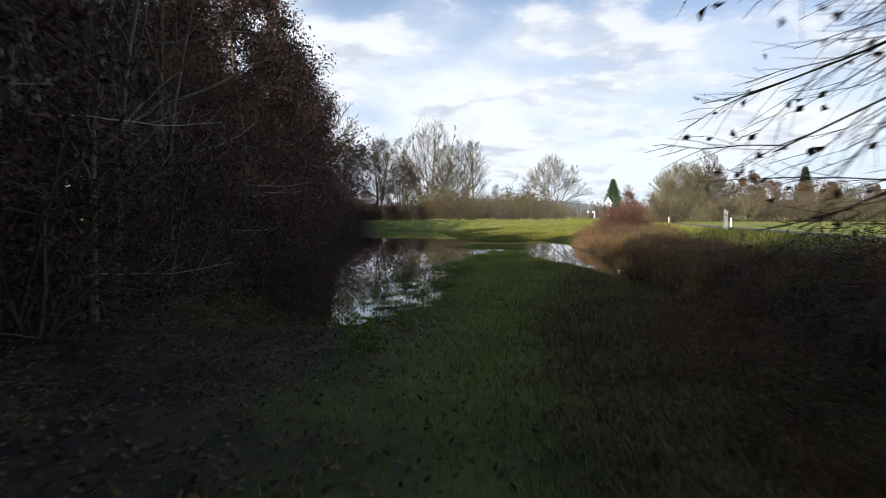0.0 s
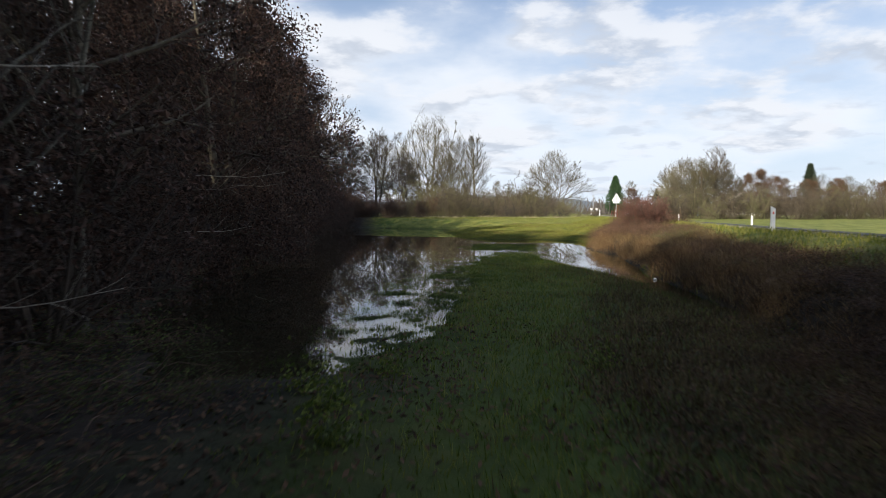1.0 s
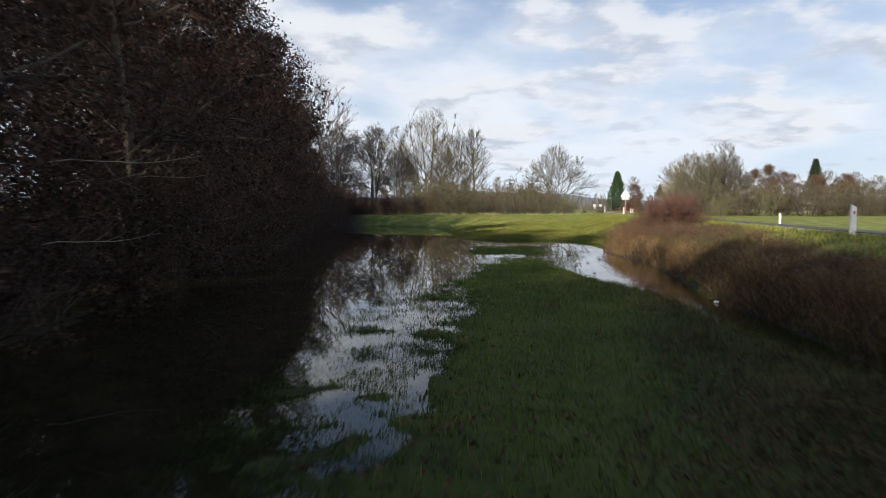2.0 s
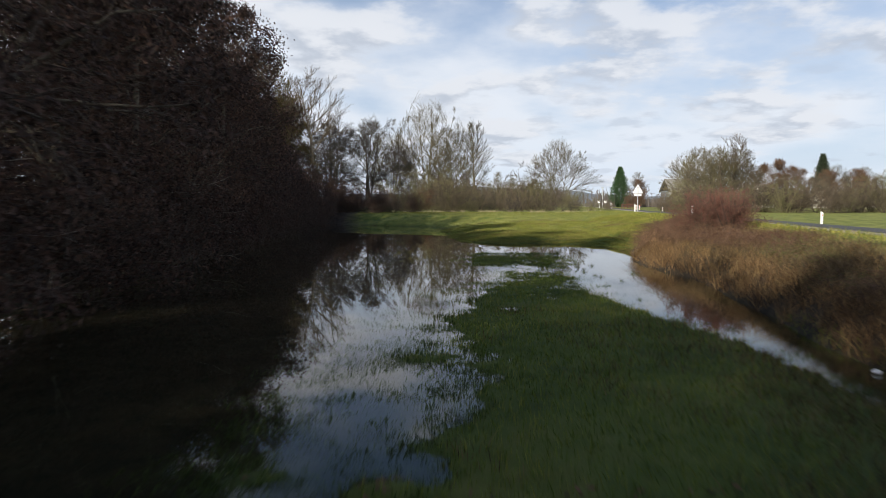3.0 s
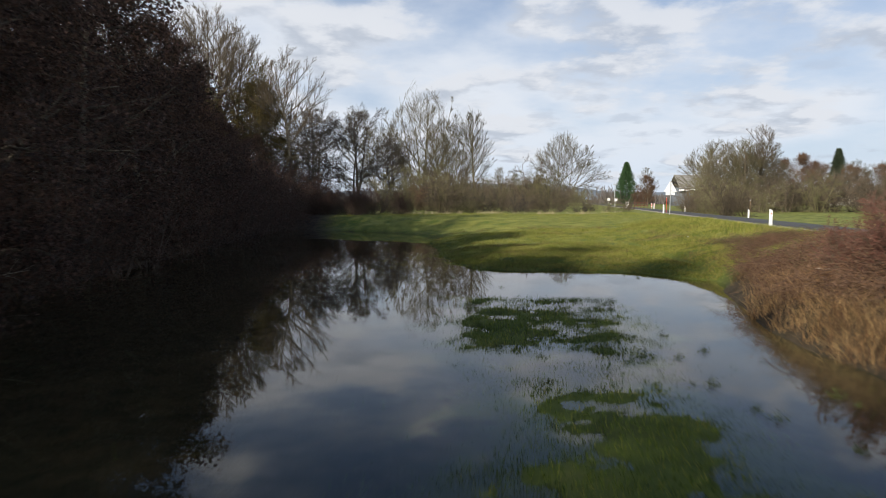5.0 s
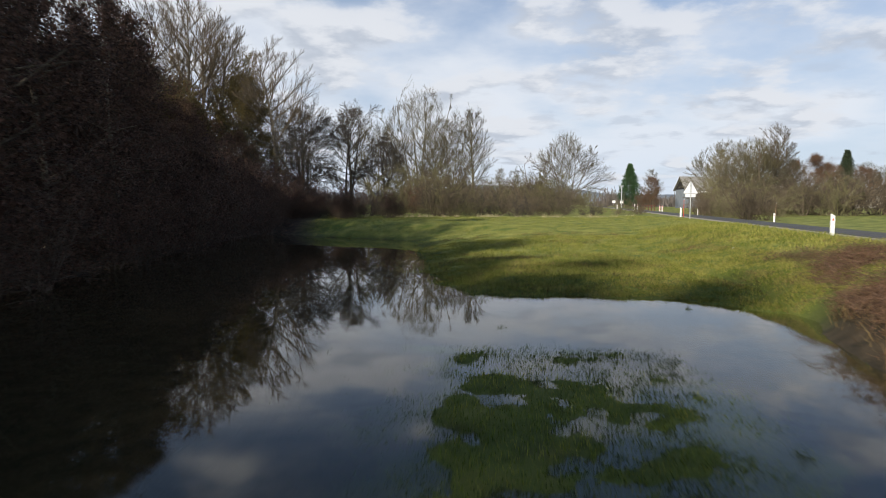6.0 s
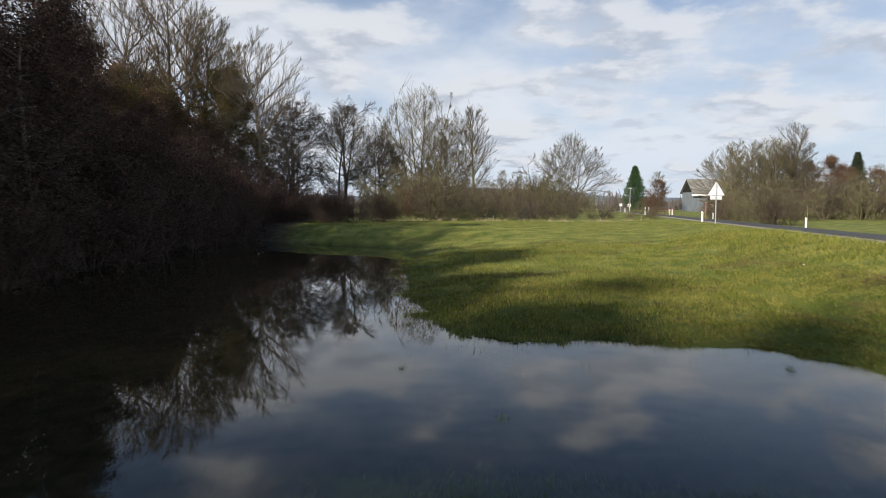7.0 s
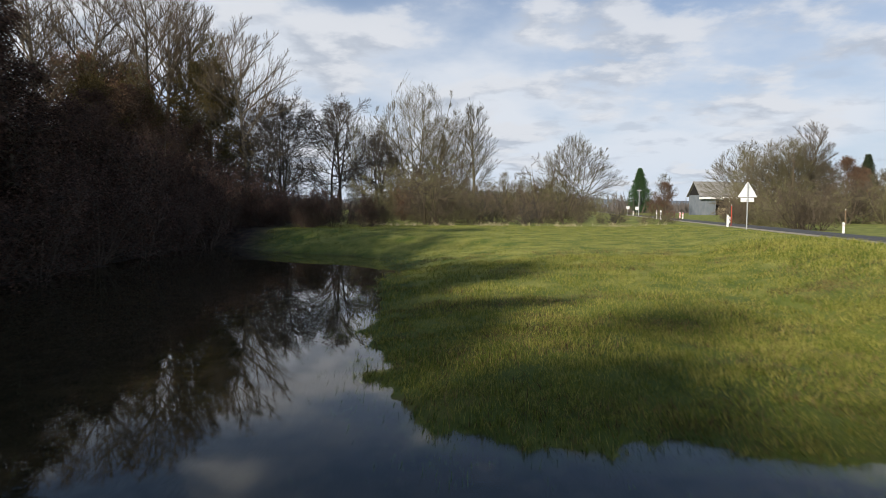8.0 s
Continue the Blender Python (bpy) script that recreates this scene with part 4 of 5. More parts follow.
def warning_sign():
    root = tagged(new("road_sign"), "triangular road sign seen from its pale back, on a steel post", "road sign")
    part("post", rod(bmesh.new(), (0, 0, -.4), (0, 0, 2.40), .03), GREY_METAL, root)
    bm = bmesh.new()
    c = []
    for ax, az, a0 in ((0, 2.40, 90), (-.44, 1.64, 210), (.44, 1.64, 330)):
        for k in range(-2, 3):
            a = radians(a0 + k * 28)
            c.append((ax * .93 + .035 * math.cos(a), (az if az > 2 else az) - (.02 if az > 2 else -.03) + .035 * math.sin(a)))
    prism(bm, c[::-1], .035, .05)
    part("triangle", bm, SIGN_BACK, root, "pale grey back of a triangular plate")
    part("plate", box(bmesh.new(), -.32, .035, 1.40, .32, .05, 1.61, .006), SIGN_BACK, root, "small rectangular plate below")
    for z in (1.5, 1.75, 2.15):
        part("clamp", box(bmesh.new(), -.06, -.036, z - .02, .06, .036, z + .02, .004), GREY_METAL, root)
    return put(root, 18.15, 69.7, ROAD_TURN, 1.04, sink=0)


warning_sign()


def street_lamp(x, y):
    root = tagged(new("street_lamp"), "slim grey steel street lamp with a small flat head", "street lamp")
    part("pole", rod(bmesh.new(), (0, 0, -.3), (0, 0, 3.5), .06, .045), GREY_METAL, root)
    head = part("head", box(bmesh.new(), -.28, -.18, 3.48, .28, .18, 3.62, .03), GREY_METAL, root)
    part("lens", box(bmesh.new(), -.2, -.12, 3.455, .2, .12, 3.48, .004), WHITE, head)
    return put(root, x, y, ROAD_TURN, sink=0)


street_lamp(28.1, 122)


# ------------------------------------------------------------ houses and hills
def house(x, y, turn, w, d, wall_h, ridge_h, wall, roof, gable, label, windows=()):
    """Gabled house: width across the gable, depth along the ridge."""
    root = tagged(new("house"), label, "house")
    part("wall", box(bmesh.new(), -w / 2, 0, -1, w / 2, d, wall_h), wall, root)
    for g0 in (-.02, d - .18):
        part("gable", prism(bmesh.new(), [(-w / 2, wall_h), (w / 2, wall_h), (0, ridge_h)], g0, g0 + .2), gable, root)
    for s in (-1, 1):
        part("roof", prism(bmesh.new(), [(s * (w / 2 + .5), wall_h - .45), (0, ridge_h + .05), (0, ridge_h + .3), (s * (w / 2 + .55), wall_h - .2)], -.6, d + .6), roof, root)
    for wx, wz, ww, wh in windows:
        win = part("window", box(bmesh.new(), wx - ww / 2, -.06, wz, wx + ww / 2, .02, wz + wh), WHITE, root)
        part("pane", box(bmesh.new(), wx - ww / 2 + .08, -.07, wz + .08, wx + ww / 2 - .08, -.055, wz + wh - .08), GLASS_DARK, win)
    return put(root, x, y, turn, sink=0)


home = house(72.8, 218, radians(-88), 8.0, 13, 5.6, 9.2, PLASTER_GREY, ROOF_GREY, NEAR_BLACK, "house with a dark boarded gable, pale roof and a flat-roofed annexe")
annexe = part("annexe", box(bmesh.new(), 4.05, 0.2, -1, 7.6, 2.6, 4.6), PLASTER_GREY, home, "blue-grey rendered annexe")
part("flat_roof", box(bmesh.new(), 3.8, -0.5, 4.4, 8.4, 9.5, 5.0), WHITE, annexe, "flat roof with a white fascia")
# black sheet on the house wall stands in for the carport's shade
part("opening", box(bmesh.new(), 4.02, 2.7, -0.9, 4.12, 9.3, 4.3), NEAR_BLACK, annexe, "black sheet painted in for the shade under the carport roof")
for y in (6.2, 9.2):
    part("roof_post", rod(bmesh.new(), (8.1, y, -1), (8.1, y, 4.66), .08), WHITE, annexe)
house(113.5, 232, radians(35), 7, 10, 5.2, 8.2, PLASTER, ROOF_PALE, PLASTER, "cream house half hidden behind roadside trees", ((-1.6, 1.2, 1.1, 1.3), (1.6, 1.2, 1.1, 1.3)))
house(136, 240, radians(-80), 9, 24, 4.6, 6.0, PLASTER, ROOF_PALE, PLASTER, "long low white building behind russet trees", ((-2, 1.2, 1.4, 1.4), (2, 1.2, 1.4, 1.4)))


def woodpile(x, y):
    root = tagged(new("woodpile"), "stack of pale split firewood under the carport roof", "woodpile")
    g = np.random.RandomState(65)
    log = None
    for row in range(7):
        for k in range(13 - row):
            if log is None:
                log = part("log", rod(bmesh.new(), (0, -.5, 0), (0, .5, 0), .17, .16, 7), STRAW, root)
                ob = log
            else:
                ob = part("log", log.data, parent=root)
            ob.location = (0.33 * (k + 0.5 * row) + g.normal(0, .03), g.normal(0, .12), 0.15 + 0.29 * row)
            ob.rotation_euler = (g.normal(0, .05), g.uniform(0, 6.28), g.normal(0, .06))
    return put(root, x, y, 0.03, sink=0)


woodpile(76.2, 212.4)


def striped_board(x, y):
    root = tagged(new("striped_marker"), "red and white striped marker board beside the road", "road marker")
    part("board", box(bmesh.new(), -.15, -.02, .15, .15, .02, 1.35, .006), WHITE, root)
    for k in range(3):
        part("stripe", prism(bmesh.new(), [(-.14, .25 + .38 * k), (.14, .40 + .38 * k), (.14, .58 + .38 * k), (-.14, .43 + .38 * k)], -.026, -.018), RED_PAINT, root, "red stripe")
    part("post", rod(bmesh.new(), (0, .05, -.3), (0, .05, 1.2), .03), GREY_METAL, root)
    return put(root, x, y, ROAD_TURN, 0.72, sink=0)


striped_board(36.6, 130)
striped_board(37.1, 130.2)


def railing(x, y, ln):
    root = tagged(new("railing"), "low rust-brown railing where the road crosses a ditch", "railing")
    for k in range(5):
        part("post", box(bmesh.new(), k * ln / 4 - .05, -.05, -.3, k * ln / 4 + .05, .05, .95, .01), RUSTED, root)
    for z in (.45, .88):
        part("rail", box(bmesh.new(), -.1, -.035, z - .06, ln + .1, .035, z + .06, .012), RUSTED, root)
    return put(root, x, y, 0.25, sink=0)


railing(34.0, 131, 2.4)


def small_sign(x, y):
    root = tagged(new("road_sign"), "small white square sign on a thin post", "road sign")
    part("post", rod(bmesh.new(), (0, 0, -.3), (0, 0, 1.3), .03), GREY_METAL, root)
    part("plate", box(bmesh.new(), -.28, -.04, 1.0, .28, -.02, 1.5, .01), WHITE, root)
    return put(root, x, y, ROAD_TURN, sink=0)


small_sign(33.2, 140)
small_sign(33.4, 146)


def hills():
    n = 160
    v, f = [], []
    for i in range(n):
        a = radians(-75 + 150 * i / (n - 1))
        d = 3300
        h = 52 + 30 * math.sin(a * 7 + 1.0) + 12 * math.sin(a * 17) + 6 * math.sin(a * 41)
        for r, z in ((d, -5), (d + 300, max(6, h)), (d + 600, -5)):
            v.append((r * math.sin(a), r * math.cos(a), z))
    for i in range(n - 1):
        for j in (0, 1):
            f.append((3 * i + j, 3 * i + 3 + j, 3 * i + 4 + j, 3 * i + 1 + j))
    tagged(new("backdrop", mesh_of("backdrop", v, f, HILL, True)), "low wooded hills on the horizon, blued for haze", "hills", kind="structure")


hills()


# ------------------------------------------------------------ ground cover
def blades(name, label, rng, x, y, h, mat, lean=0.35, width=0.012, segs=2, base=None, category="grass", bow=0.5, drift=0.0):
    n = len(x)
    z = height(x, y) if base is None else base
    a = rng.uniform(0, 6.283, n)
    lx, ly = np.cos(a) * lean * rng.rand(n) + drift, np.sin(a) * lean * rng.rand(n)
    b = rng.uniform(0, 6.283, n)
    wx, wy = np.cos(b) * width, np.sin(b) * width
    rows = []
    for k in range(segs + 1):
        f = k / segs
        cx, cy = x + lx * h * f ** (1 + bow), y + ly * h * f ** (1 + bow)
        cz = z - 0.02 + h * f * (1 - 0.25 * f * np.hypot(lx, ly))
        s = 1 - 0.85 * f
        rows += [np.stack([cx - wx * s, cy - wy * s, cz], -1), np.stack([cx + wx * s, cy + wy * s, cz], -1)]
    V = np.stack(rows, 1).reshape(-1, 3)
    o = (np.arange(n) * 2 * (segs + 1))[:, None]
    F = np.concatenate([o + np.array([2 * k, 2 * k + 1, 2 * k + 3, 2 * k + 2]) for k in range(segs)], 0)
    return tagged(new(name, mesh_of(name, V, F, mat)), label, category, kind="stuff")


def scatter(rng, n, x0, x1, y0, y1, keep):
    x, y = rng.uniform(x0, x1, n), rng.uniform(y0, y1, n)
    k = keep(x, y) > rng.rand(n)
    return x[k], y[k]


rng = np.random.RandomState(7)


def on_tongue(x, y):
    z = height(x, y)
    return (x < bank_edge(y) + 0.2) * (1 - 0.85 * brown_corner(x, y)) * (1 - 0.65 * smooth01(13, 9, y) * smooth01(0.7, -0.5, x + 0.5 * patchy(x, y, 0.9, 59))) * smooth01(-0.035, 0.012, z + 0.02 * patchy(x, y, 0.8, 31)) * smooth01(-2.5, 0.5, x + 0.5 * field(x, y, 1.5, 32))


def drowned(x, y):
    z = height(x, y)
    return (x < bank_edge(y)) * smooth01(-0.16, -0.05, z) * smooth01(0.03, 0.0, z) * smooth01(-2.5, 0, x) * smooth01(-0.7, 0.2, patchy(x, y, 1.0, 33))


def on_meadow(x, y):
    return smooth01(-0.02, 0.04, height(x, y)) * (x < road_left(y) - 0.5) * ((y > 38.5) | (x > bank_edge(y) + 4.0))


x, y = scatter(rng, 150000, -3, 6, 2.5, 38, on_tongue)
blades("grass", "wet green grass on the half-drowned tongue of land", rng, x, y, rng.uniform(.04, .13, len(x)) * (0.35 + 0.65 * smooth01(-0.03, 0.025, height(x, y))), GRASS, width=0.006, lean=0.9)
x, y = scatter(rng, 170000, -2.5, 6, 9, 43, drowned)
blades("grass", "drowned grass standing in shallow flood water", rng, x, y, rng.uniform(.02, .075, len(x)), GRASS_WET, width=0.010, lean=0.9, segs=1)
x, y = scatter(rng, 330000, -2.5, 6, 9, 38, lambda x, y: (x < bank_edge(y) - 0.4) * smooth01(-0.4, 0.5, patchy(x, y, 0.5, 53)) * smooth01(-0.13, -0.012, height(x, y)) ** 1.6 * (height(x, y) < 0.004) * smooth01(-3.0, -0.5, x))
blades("grass", "thin grass fading out into the flood water", rng, x, y, -height(x, y) + 0.015 + rng.uniform(.0, .06, len(x)), GRASS_WET, width=0.006, lean=1.1, segs=1)
x, y = scatter(rng, 150000, -2.2, 1.6, 9.5, 23, lambda x, y: (height(x, y) < 0.01) * smooth01(-0.17, -0.03, height(x, y)) * smooth01(-0.35, 0.4, patchy(x, y, 0.55, 57)) * smooth01(-2.2, -0.6, x) * smooth01(23, 17, y))
blades("grass", "grass tips breaking the surface of the shallow flood", rng, x, y, -height(x, y) + rng.uniform(.01, .07, len(x)), GRASS_WET, width=0.009, lean=1.1)
x, y = scatter(rng, 60000, 1.2, 5.2, 29.6, 37, lambda x, y: smooth01(-0.09, -0.03, height(x, y)) * smooth01(-0.6, 0.5, patchy(x, y, 0.6, 58)))
blades("grass", "flooded green grass just under the surface", rng, x, y, np.maximum(-height(x, y), 0.0) + rng.uniform(-.01, .04, len(x)), GRASS, width=0.006, lean=1.2)
x, y = scatter(rng, 5000, -2.5, 10, 14, 42, lambda x, y: smooth01(-0.4, -0.1, height(x, y)) * smooth01(0.0, -0.03, height(x, y)) * smooth01(0.1, 0.7, patchy(x, y, 1.0, 34)))
blades("grass", "sparse grass tips poking out of the water", rng, x, y, -height(x, y) + rng.uniform(.01, .09, len(x)), GRASS_WET, width=0.006, lean=0.25)
x, y = scatter(rng, 26000, -0.5, 9.5, 39.3, 58, lambda x, y: smooth01(-0.20, -0.01, height(x, y)) * (height(x, y) < 0.01) * smooth01(-0.4, 0.6, patchy(x, y, 0.9, 38)))
blades("grass", "thin grass standing in the water along the shore", rng, x, y, -height(x, y) + rng.uniform(.02, .10, len(x)), GRASS_WET, width=0.006, lean=0.35)
x, y = scatter(rng, 46000, -0.5, 14, 40, 60, lambda x, y: on_meadow(x, y) * smooth01(0.0, 0.7, patchy(x, y, 1.0, 39) + 0.3 * smooth01(46, 41, y)))
blades("grass", "withered straw-coloured tufts in the meadow", rng, x, y, rng.uniform(.05, .16, len(x)), WITHERED, width=0.006, lean=1.0)
x, y = scatter(rng, 150000, -2, 14, 39, 58, on_meadow)
blades("grass", "short green meadow grass in low sun", rng, x, y, rng.uniform(.03, .11, len(x)) * (1.05 + 0.6 * patchy(x, y, 0.8, 35) + 0.5 * patchy(x, y, 0.3, 44)), MEADOW, width=0.008, lean=1.0, segs=1)
x, y = scatter(rng, 230000, 0, 11, 39.3, 49, lambda x, y: on_meadow(x, y) * smooth01(50, 45, y))
blades("grass", "dense short grass near the meadow's shore", rng, x, y, rng.uniform(.025, .08, len(x)) * (1.0 + 0.7 * patchy(x, y, 0.4, 54)), MEADOW, width=0.0055, lean=1.3, segs=1)
x, y = scatter(rng, 120000, 0, 11, 39.3, 50, lambda x, y: on_meadow(x, y) * smooth01(0.0, 0.8, patchy(x, y, 1.3, 55) + 0.4 * smooth01(43, 40.5, y)))
blades("grass", "matted brown grass near the meadow's shore", rng, x, y, rng.uniform(.03, .10, len(x)), WITHERED, width=0.005, lean=1.5, segs=1)
x, y = scatter(rng, 60000, -8, 18, 56, 80, on_meadow)
blades("grass", "short green meadow grass further off", rng, x, y, rng.uniform(.03, .07, len(x)), MEADOW, width=0.02, lean=1.0, segs=1)
x, y = scatter(rng, 60000, 6, 17, 10, 60, lambda x, y: smooth01(0.3, 0.7, height(x, y)) * smooth01(-0.2, 0.7, x - bank_edge(y) - bramble_reach(y) + 0.5 * patchy(x, y, 1.4, 56)) * (x < road_left(y) - 0.5))
blades("grass", "grass on the road embankment", rng, x, y, rng.uniform(.06, .2, len(x)), MEADOW, width=0.012, lean=0.7)


# dry brown grass where the tongue meets the channel, leaf litter under the trees
x, y = scatter(rng, 110000, 0.2, 5.6, 2.5, 23, lambda x, y: np.maximum(brown_corner(x, y), 0.25 * smooth01(0.2, 0.8, patchy(x, y, 1.2, 36))) * (height(x, y) > 0) * (x < bank_edge(y) + .3))
blades("grass", "withered brown grass among the green", rng, x, y, rng.uniform(.05, .18, len(x)), WITHERED, width=0.005, lean=1.0)


def litter(n, x0, x1, y0, y1, keep, label, mat, size):
    x, y = scatter(rng, n, x0, x1, y0, y1, keep)
    n = len(x)
    P = np.stack([x, y, height(x, y) + rng.uniform(0.005, 0.03, n)], -1)
    a = rng.uniform(0, 6.283, n)
    t = rng.normal(0, .35, (n, 2))
    u = np.stack([np.cos(a), np.sin(a), t[:, 0]], -1) * size * rng.uniform(.6, 1.3, (n, 1))
    v = np.stack([-np.sin(a), np.cos(a), t[:, 1]], -1) * size * .45
    V = np.stack([P - u, P + v, P + u, P - v], 1).reshape(-1, 3)
    tagged(new("leaf_litter", mesh_of("leaf_litter", V, np.arange(4 * n).reshape(n, 4), mat)), label, "leaf litter", kind="stuff")


litter(30000, -7, 5, 1, 16, lambda x, y: (height(x, y) > 0.01) * smooth01(2.5, -2, x + 1.2 * field(x, y, 2.5, 37)), "fallen brown leaves on the shaded ground", LITTER, 0.035)
litter(18000, 0.8, 5.6, 2, 13, brown_corner, "brown leaves lying among the brambles", LITTER, 0.035)


# reeds along the channel's bank
def in_reeds(x, y):
    d = x - bank_edge(y)
    return smooth01(-0.1, 0.15, d + 0.15 * field(x, y, 1.6, 40)) * smooth01(1.5, 0.5, d + 0.8 * patchy(x, y, 1.6, 41)) * smooth01(-0.9, 0.5, patchy(x, y, 0.45, 45)) * smooth01(8, 14, y) * smooth01(35.8, 34.2, y)


x, y = scatter(rng, 180000, 4.2, 11, 8, 39, in_reeds)
h = rng.uniform(.2, .66, len(x)) * (0.85 + 0.55 * patchy(x, y, 0.9, 42))
blades("reeds", "dry golden-brown reeds along the water's edge", rng, x, y, h, REED, width=0.0038, lean=1.35, segs=3, category="reeds", drift=-0.2)
x, y = scatter(rng, 12000, -12, 22, 77, 80.5, lambda x, y: smooth01(77, 79, y) * smooth01(0.45, 0.95, field(x, y, 2.2, 43) + 0.35 * smooth01(5, 0, np.abs(x + 0.5))) * (x < road_left(y) - 3))
blades("reeds", "pale dry grass fringe along the meadow's far edge", rng, x, y, rng.uniform(.08, .42, len(x)), STRAW, width=0.015, lean=1.1, category="reeds")


x, y = scatter(rng, 90000, 4.2, 12, 8, 39, lambda x, y: smooth01(0.1, 0.5, x - bank_edge(y)) * smooth01(0.5, -0.2, x - bank_edge(y) - bramble_reach(y)))
blades("grass", "matted dead grass under the brambles", rng, x, y, rng.uniform(.08, .3, len(x)), WITHERED, width=0.006, lean=1.5, segs=2)


# brambles on the bank: arching canes with small leaves
def bramble(seed, r, h, canes, leaf, leaf_per, label):
    g = np.random.RandomState(seed)
    root = tagged(new("bramble"), label, "bramble")
    C = []
    for _ in range(canes):
        a, q = g.uniform(0, 6.283), r * math.sqrt(g.rand())
        w = g.uniform(0, 6.283)
        C.append(sprout(g, (q * math.cos(a), q * math.sin(a), -.05), (.7 * math.cos(w), .7 * math.sin(w), 1.0), h * g.uniform(1.0, 2.0), .006, .003, 7, .16, -.30))
    S = children(g, C, 4, .2, .5, .7, 3, .2, -.05, .8, .0025)
    V, F = join_tubes([(C, 4), (S, 3)])
    tagged(part("cane_tangle", mesh_of("cane_tangle", V, F, CANE), parent=root), kind="stuff")
    V, F = leaf_mesh(g, C + S, leaf_per, .04, .3)
    part("leaves", mesh_of("leaves", V, F, leaf), parent=root)
    return root


br_dark = put(bramble(71, 1.1, .75, 90, LITTER, 2, "bramble thicket with withered brown leaves"), 6.6, 9.0)
br_green = put(bramble(72, 1.0, .7, 80, LEAF_GREEN, 2, "bramble thicket with green and yellowed leaves"), 5.2, 4.6)
for i in range(64):
    y = rnd.uniform(2.5, 37.5)
    d = rnd.uniform(0.6 if y > 9 else 0.3, 1.0) * float(bramble_reach(y)) if y > 9 else rnd.uniform(0.3, 4.0)
    q = rnd.uniform(0.55, 0.85)
    again(rnd.choice((br_dark, br_dark, br_dark, br_green) if y > 20 else (br_dark,) * 5 + (br_green,)), float(bank_edge(y)) + d, y, rnd.uniform(0, 6), q, sz=q * (0.6 if 9 < y < 29 else 0.9))
for x, y, s in ((10.6, 37.0, .9), (9.7, 37.6, .7), (11.2, 38.2, .7), (11.6, 36.2, .9), (11.0, 35.2, .8), (10.0, 35.8, .8), (8.9, 36.8, .65), (9.3, 37.8, .5), (8.5, 35.9, .6), (9.4, 36.2, .8), (3.4, 3.0, 0.5), (4.1, 5.2, .6), (3.9, 8.0, .6), (2.7, 3.3, .5), (3.2, 6.4, .55), (4.4, 7.0, .7), (4.8, 9.4, .6), (2.6, 4.4, .5), (3.0, 7.6, .5), (2.3, 6.0, .38), (3.7, 9.6, .5), (2.2, 3.6, .35), (3.4, 5.2, .6)):
    again(br_dark, x, y, rnd.uniform(0, 6), s)
for x, y, s in ((-2.6, 6.2, .6), (-3.3, 8.2, .8), (-3.8, 4.2, .8), (-2.2, 8.4, .5), (-4.2, 10.5, .9), (-2.9, 10.4, .5)):
    again(br_green, x, y, rnd.uniform(0, 6), s)

# red bush on the bank
redbush = put(tree(51, 1.9, stems=18, spread=0.6, clear=0.2, limbs=8, limb_len=0.5, limb_angle=0.6, boughs=5, twigs=5, lift=0.03, rmin=0.004, bark=TWIG_BROWN, twig=TWIG_RED,
     name="shrub", label="dense bare shrub with reddish twigs on the bank", category="shrub"), 9.1, 32.8, s=0.82)
for x, y, q in ((9.9, 33.6, 0.8), (8.6, 33.5, 0.66), (9.6, 32.0, 0.72)):
    again(redbush, x, y, rnd.uniform(0, 6), q)
for x, y, q in ((8.1, 32.6, .8), (8.9, 31.6, .85), (9.6, 33.0, .95), (8.4, 34.4, .7), (10.4, 33.6, .7), (9.2, 30.8, .65), (7.9, 33.6, .65), (8.6, 33.0, 1.05)):
    again(br_dark, x, y, rnd.uniform(0, 6), q)
# low brambles spread from the reeds up towards the road
for i in range(44):
    f, d = (i + rnd.random()) / 44, rnd.uniform(0.2, 3.2)
    x, y = 7.9 + 2.9 * f + d, 36.3 + 7.4 * f - 0.4 * d
    if x < road_left(y) - 1.0:
        again(rnd.choice((br_dark, br_dark, br_dark, br_green)), x, y, rnd.uniform(0, 6), rnd.uniform(0.45, 0.75), sz=rnd.uniform(0.4, 0.6))
for x, y, q in ((8.4, 26.0, .6), (8.9, 25.2, .6), (8.1, 24.4, .5), (9.2, 27.2, .55), (2.9, 3.9, .6), (3.5, 4.8, .7), (3.2, 2.9, .6)):
    again(br_green, x, y, rnd.uniform(0, 6), q)


# ---- small things
def weed(seed):
    g = np.random.RandomState(seed)
    root = tagged(new("weed"), "small yellow-green weed in the wet grass", "weed")
    S = [sprout(g, (g.normal(0, .04), g.normal(0, .04), -.03), (g.normal(0, .3), g.normal(0, .3), 1), g.uniform(.18, .38), .003, .0015, 6, .12, 0) for _ in range(9)]
    V, F = join_tubes([(S, 4)])
    part("stem", mesh_of("stem", V, F, LEAF_WEED), parent=root)
    V, F = leaf_mesh(g, S, 5, .055, .2)
    part("foliage", mesh_of("foliage", V, F, LEAF_WEED), parent=root)
    return root


sprig = put(weed(81), -1.0, 8.0)
for x, y, q in ((-0.85, 7.2, 1.0), (-1.3, 8.6, .9), (-0.6, 9.3, .8), (1.6, 9.6, .7)):
    again(sprig, x, y, rnd.uniform(0, 6), q)


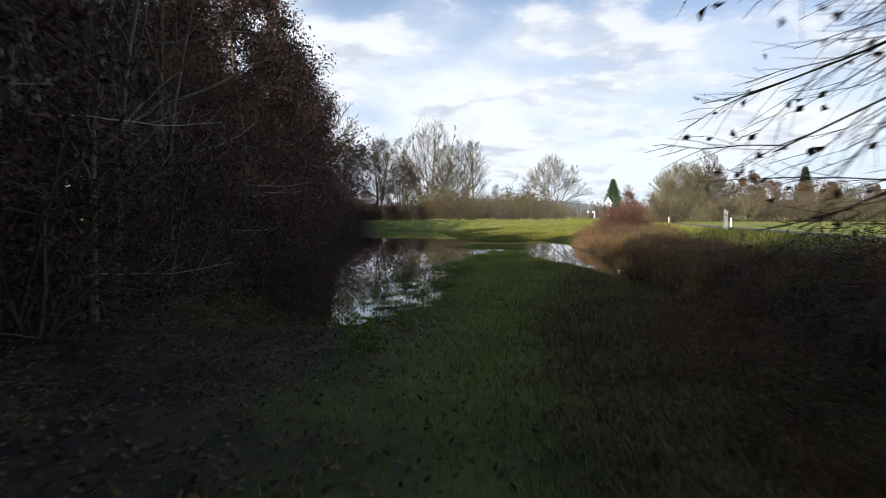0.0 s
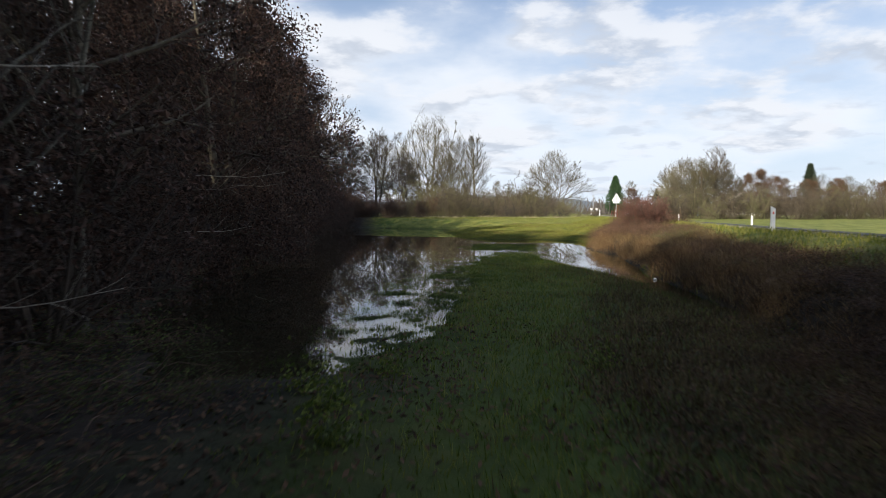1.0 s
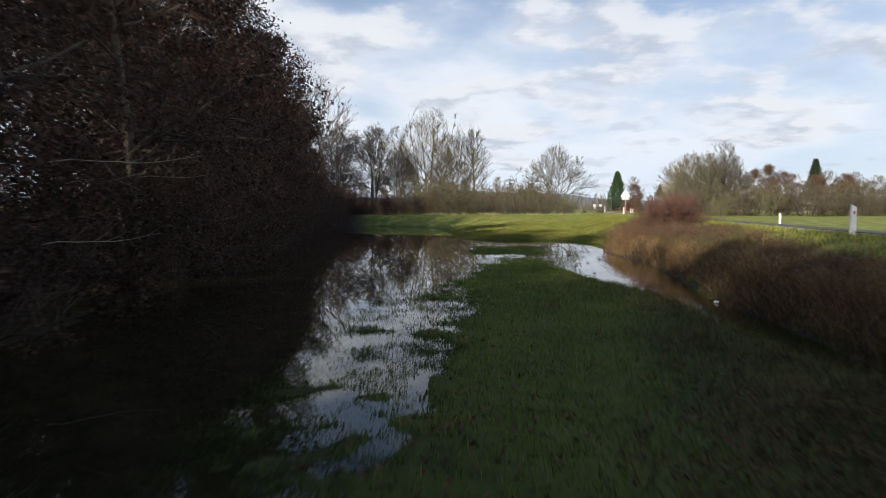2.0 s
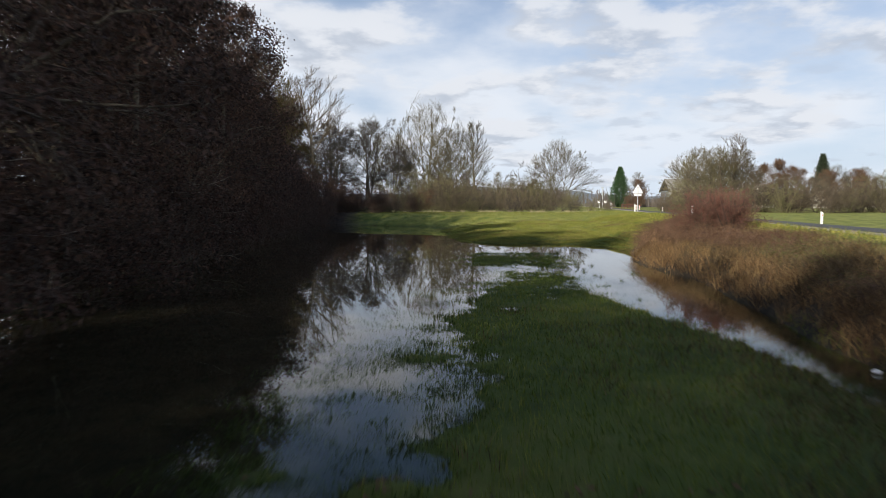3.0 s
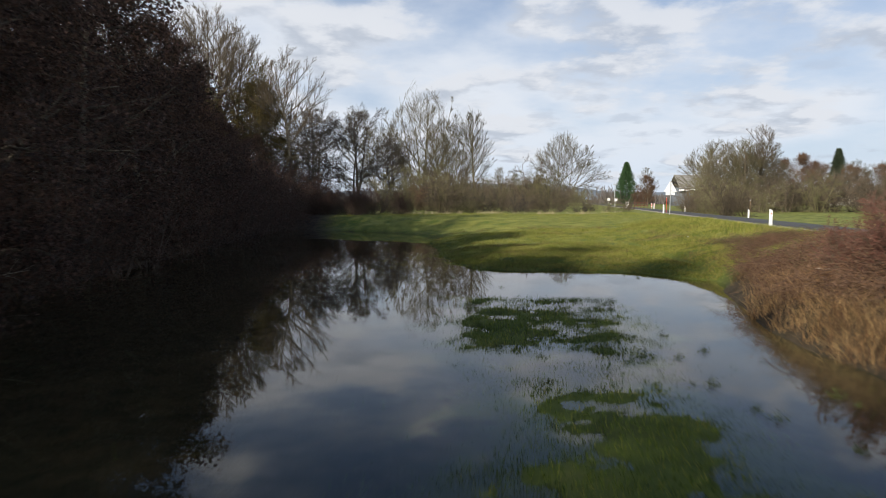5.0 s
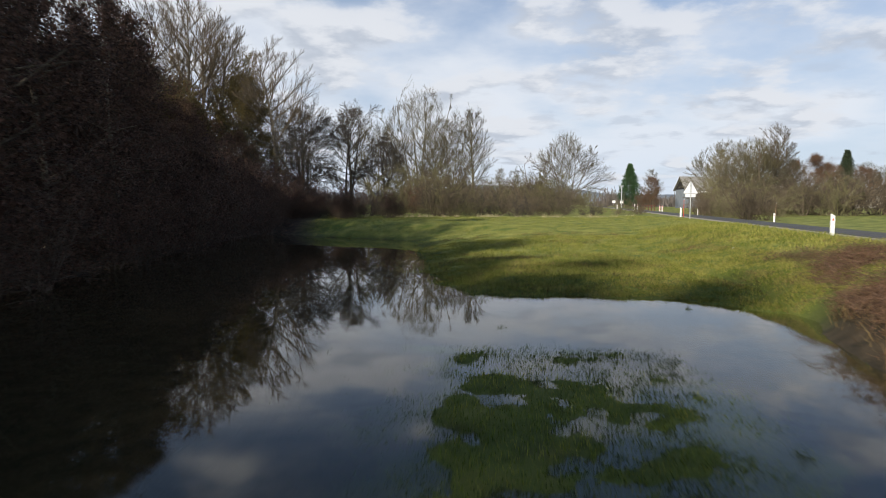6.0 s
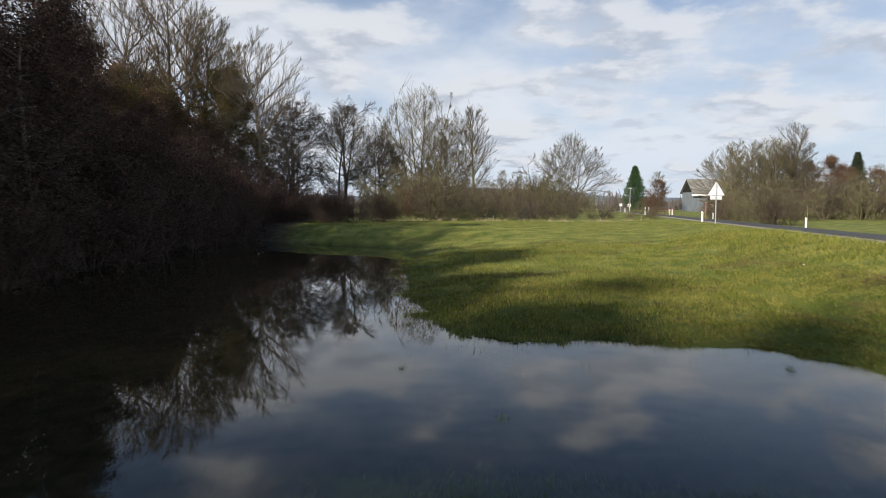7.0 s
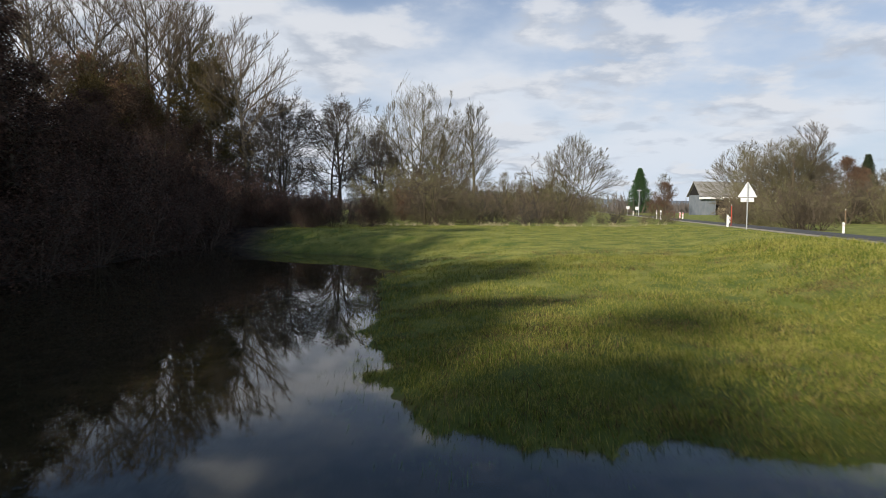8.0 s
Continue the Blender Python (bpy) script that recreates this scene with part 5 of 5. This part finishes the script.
def water_plant(seed):
    g = np.random.RandomState(seed)
    root = tagged(new("water_plant"), "dark leafy plant standing in the shallow water", "plant")
    S = [sprout(g, (g.normal(0, .05), g.normal(0, .05), -.06), (g.normal(0, .45), g.normal(0, .45), 1), g.uniform(.12, .26), .003, .0015, 5, .15, 0) for _ in range(11)]
    V, F = join_tubes([(S, 4)])
    part("stem", mesh_of("stem", V, F, LEAF_GREEN), parent=root)
    V, F = leaf_mesh(g, S, 3, .05, .2)
    part("foliage", mesh_of("foliage", V, F, LEAF_GREEN), parent=root)
    return root


plant = put(water_plant(83), 4.6, 35.2, s=0.5, sink=-(.06 - ground_z(4.6, 35.2)))
for i in range(34):
    x, y = (rnd.uniform(1.6, 5.4), rnd.uniform(30.5, 36.5)) if i < 20 else (rnd.uniform(3.8, 5.8), rnd.uniform(21, 34)) if i < 31 else (rnd.uniform(1.0, 7.5), rnd.uniform(37, 41))
    z = ground_z(x, y)
    again(plant, x, y, rnd.uniform(0, 6), rnd.uniform(.3, .55), sink=0.03 + min(z, 0.0))


def dead_branch(seed, ln, thick, lean):
    g = np.random.RandomState(seed)
    root = tagged(new("dead_branch"), "pale barkless dead branch caught in the undergrowth", "branch")
    main = [sprout(g, (0, 0, 0), (math.cos(lean), 0, math.sin(lean)), ln, thick, thick * .35, 8, .10, 0)]
    side = children(g, main, 5, .3, .45, .6, 4, .12, 0, .7, thick * .25)
    V, F = join_tubes([(main, 6), (side, 4)])
    part("limb", mesh_of("limb", V, F, DEAD_WOOD, True), parent=root)
    return root


stick = put(dead_branch(91, 1.5, .014, .12), 8.5, 34.5, radians(-35), sink=-.30)
again(stick, 9.5, 34.4, radians(-60), .8, sink=-.25)
low = put(dead_branch(92, 1.8, .010, .25), -4.4, 7.6, radians(20), sink=-.6)
for i in range(16):
    y = rnd.uniform(4, 34)
    x = float(np.interp(y, [4, 12, 20, 35], [-3.6, -4.2, -5.0, -7.0])) - rnd.uniform(0, 1.0)
    again(low, x, y, rnd.uniform(-1.2, 1.2), rnd.uniform(.6, 1.1), sink=-rnd.uniform(.3, 2.6))


def paper_scrap(x, y, size):
    g = np.random.RandomState(int(x * 100))
    bm = bmesh.new()
    bmesh.ops.create_icosphere(bm, subdivisions=2, radius=size)
    for v in bm.verts:
        v.co *= g.uniform(.65, 1.1)
        v.co.z *= .6
    tagged(part("paper_scrap", bm, PAPER), "crumpled scrap of white paper litter", "litter")
    ob = scene.collection.objects[-1]
    ob.location = (x, y, max(0.0, ground_z(x, y)) + size * .4)


paper_scrap(5.25, 18.8, .055)
paper_scrap(10.9, 47.3, .04)
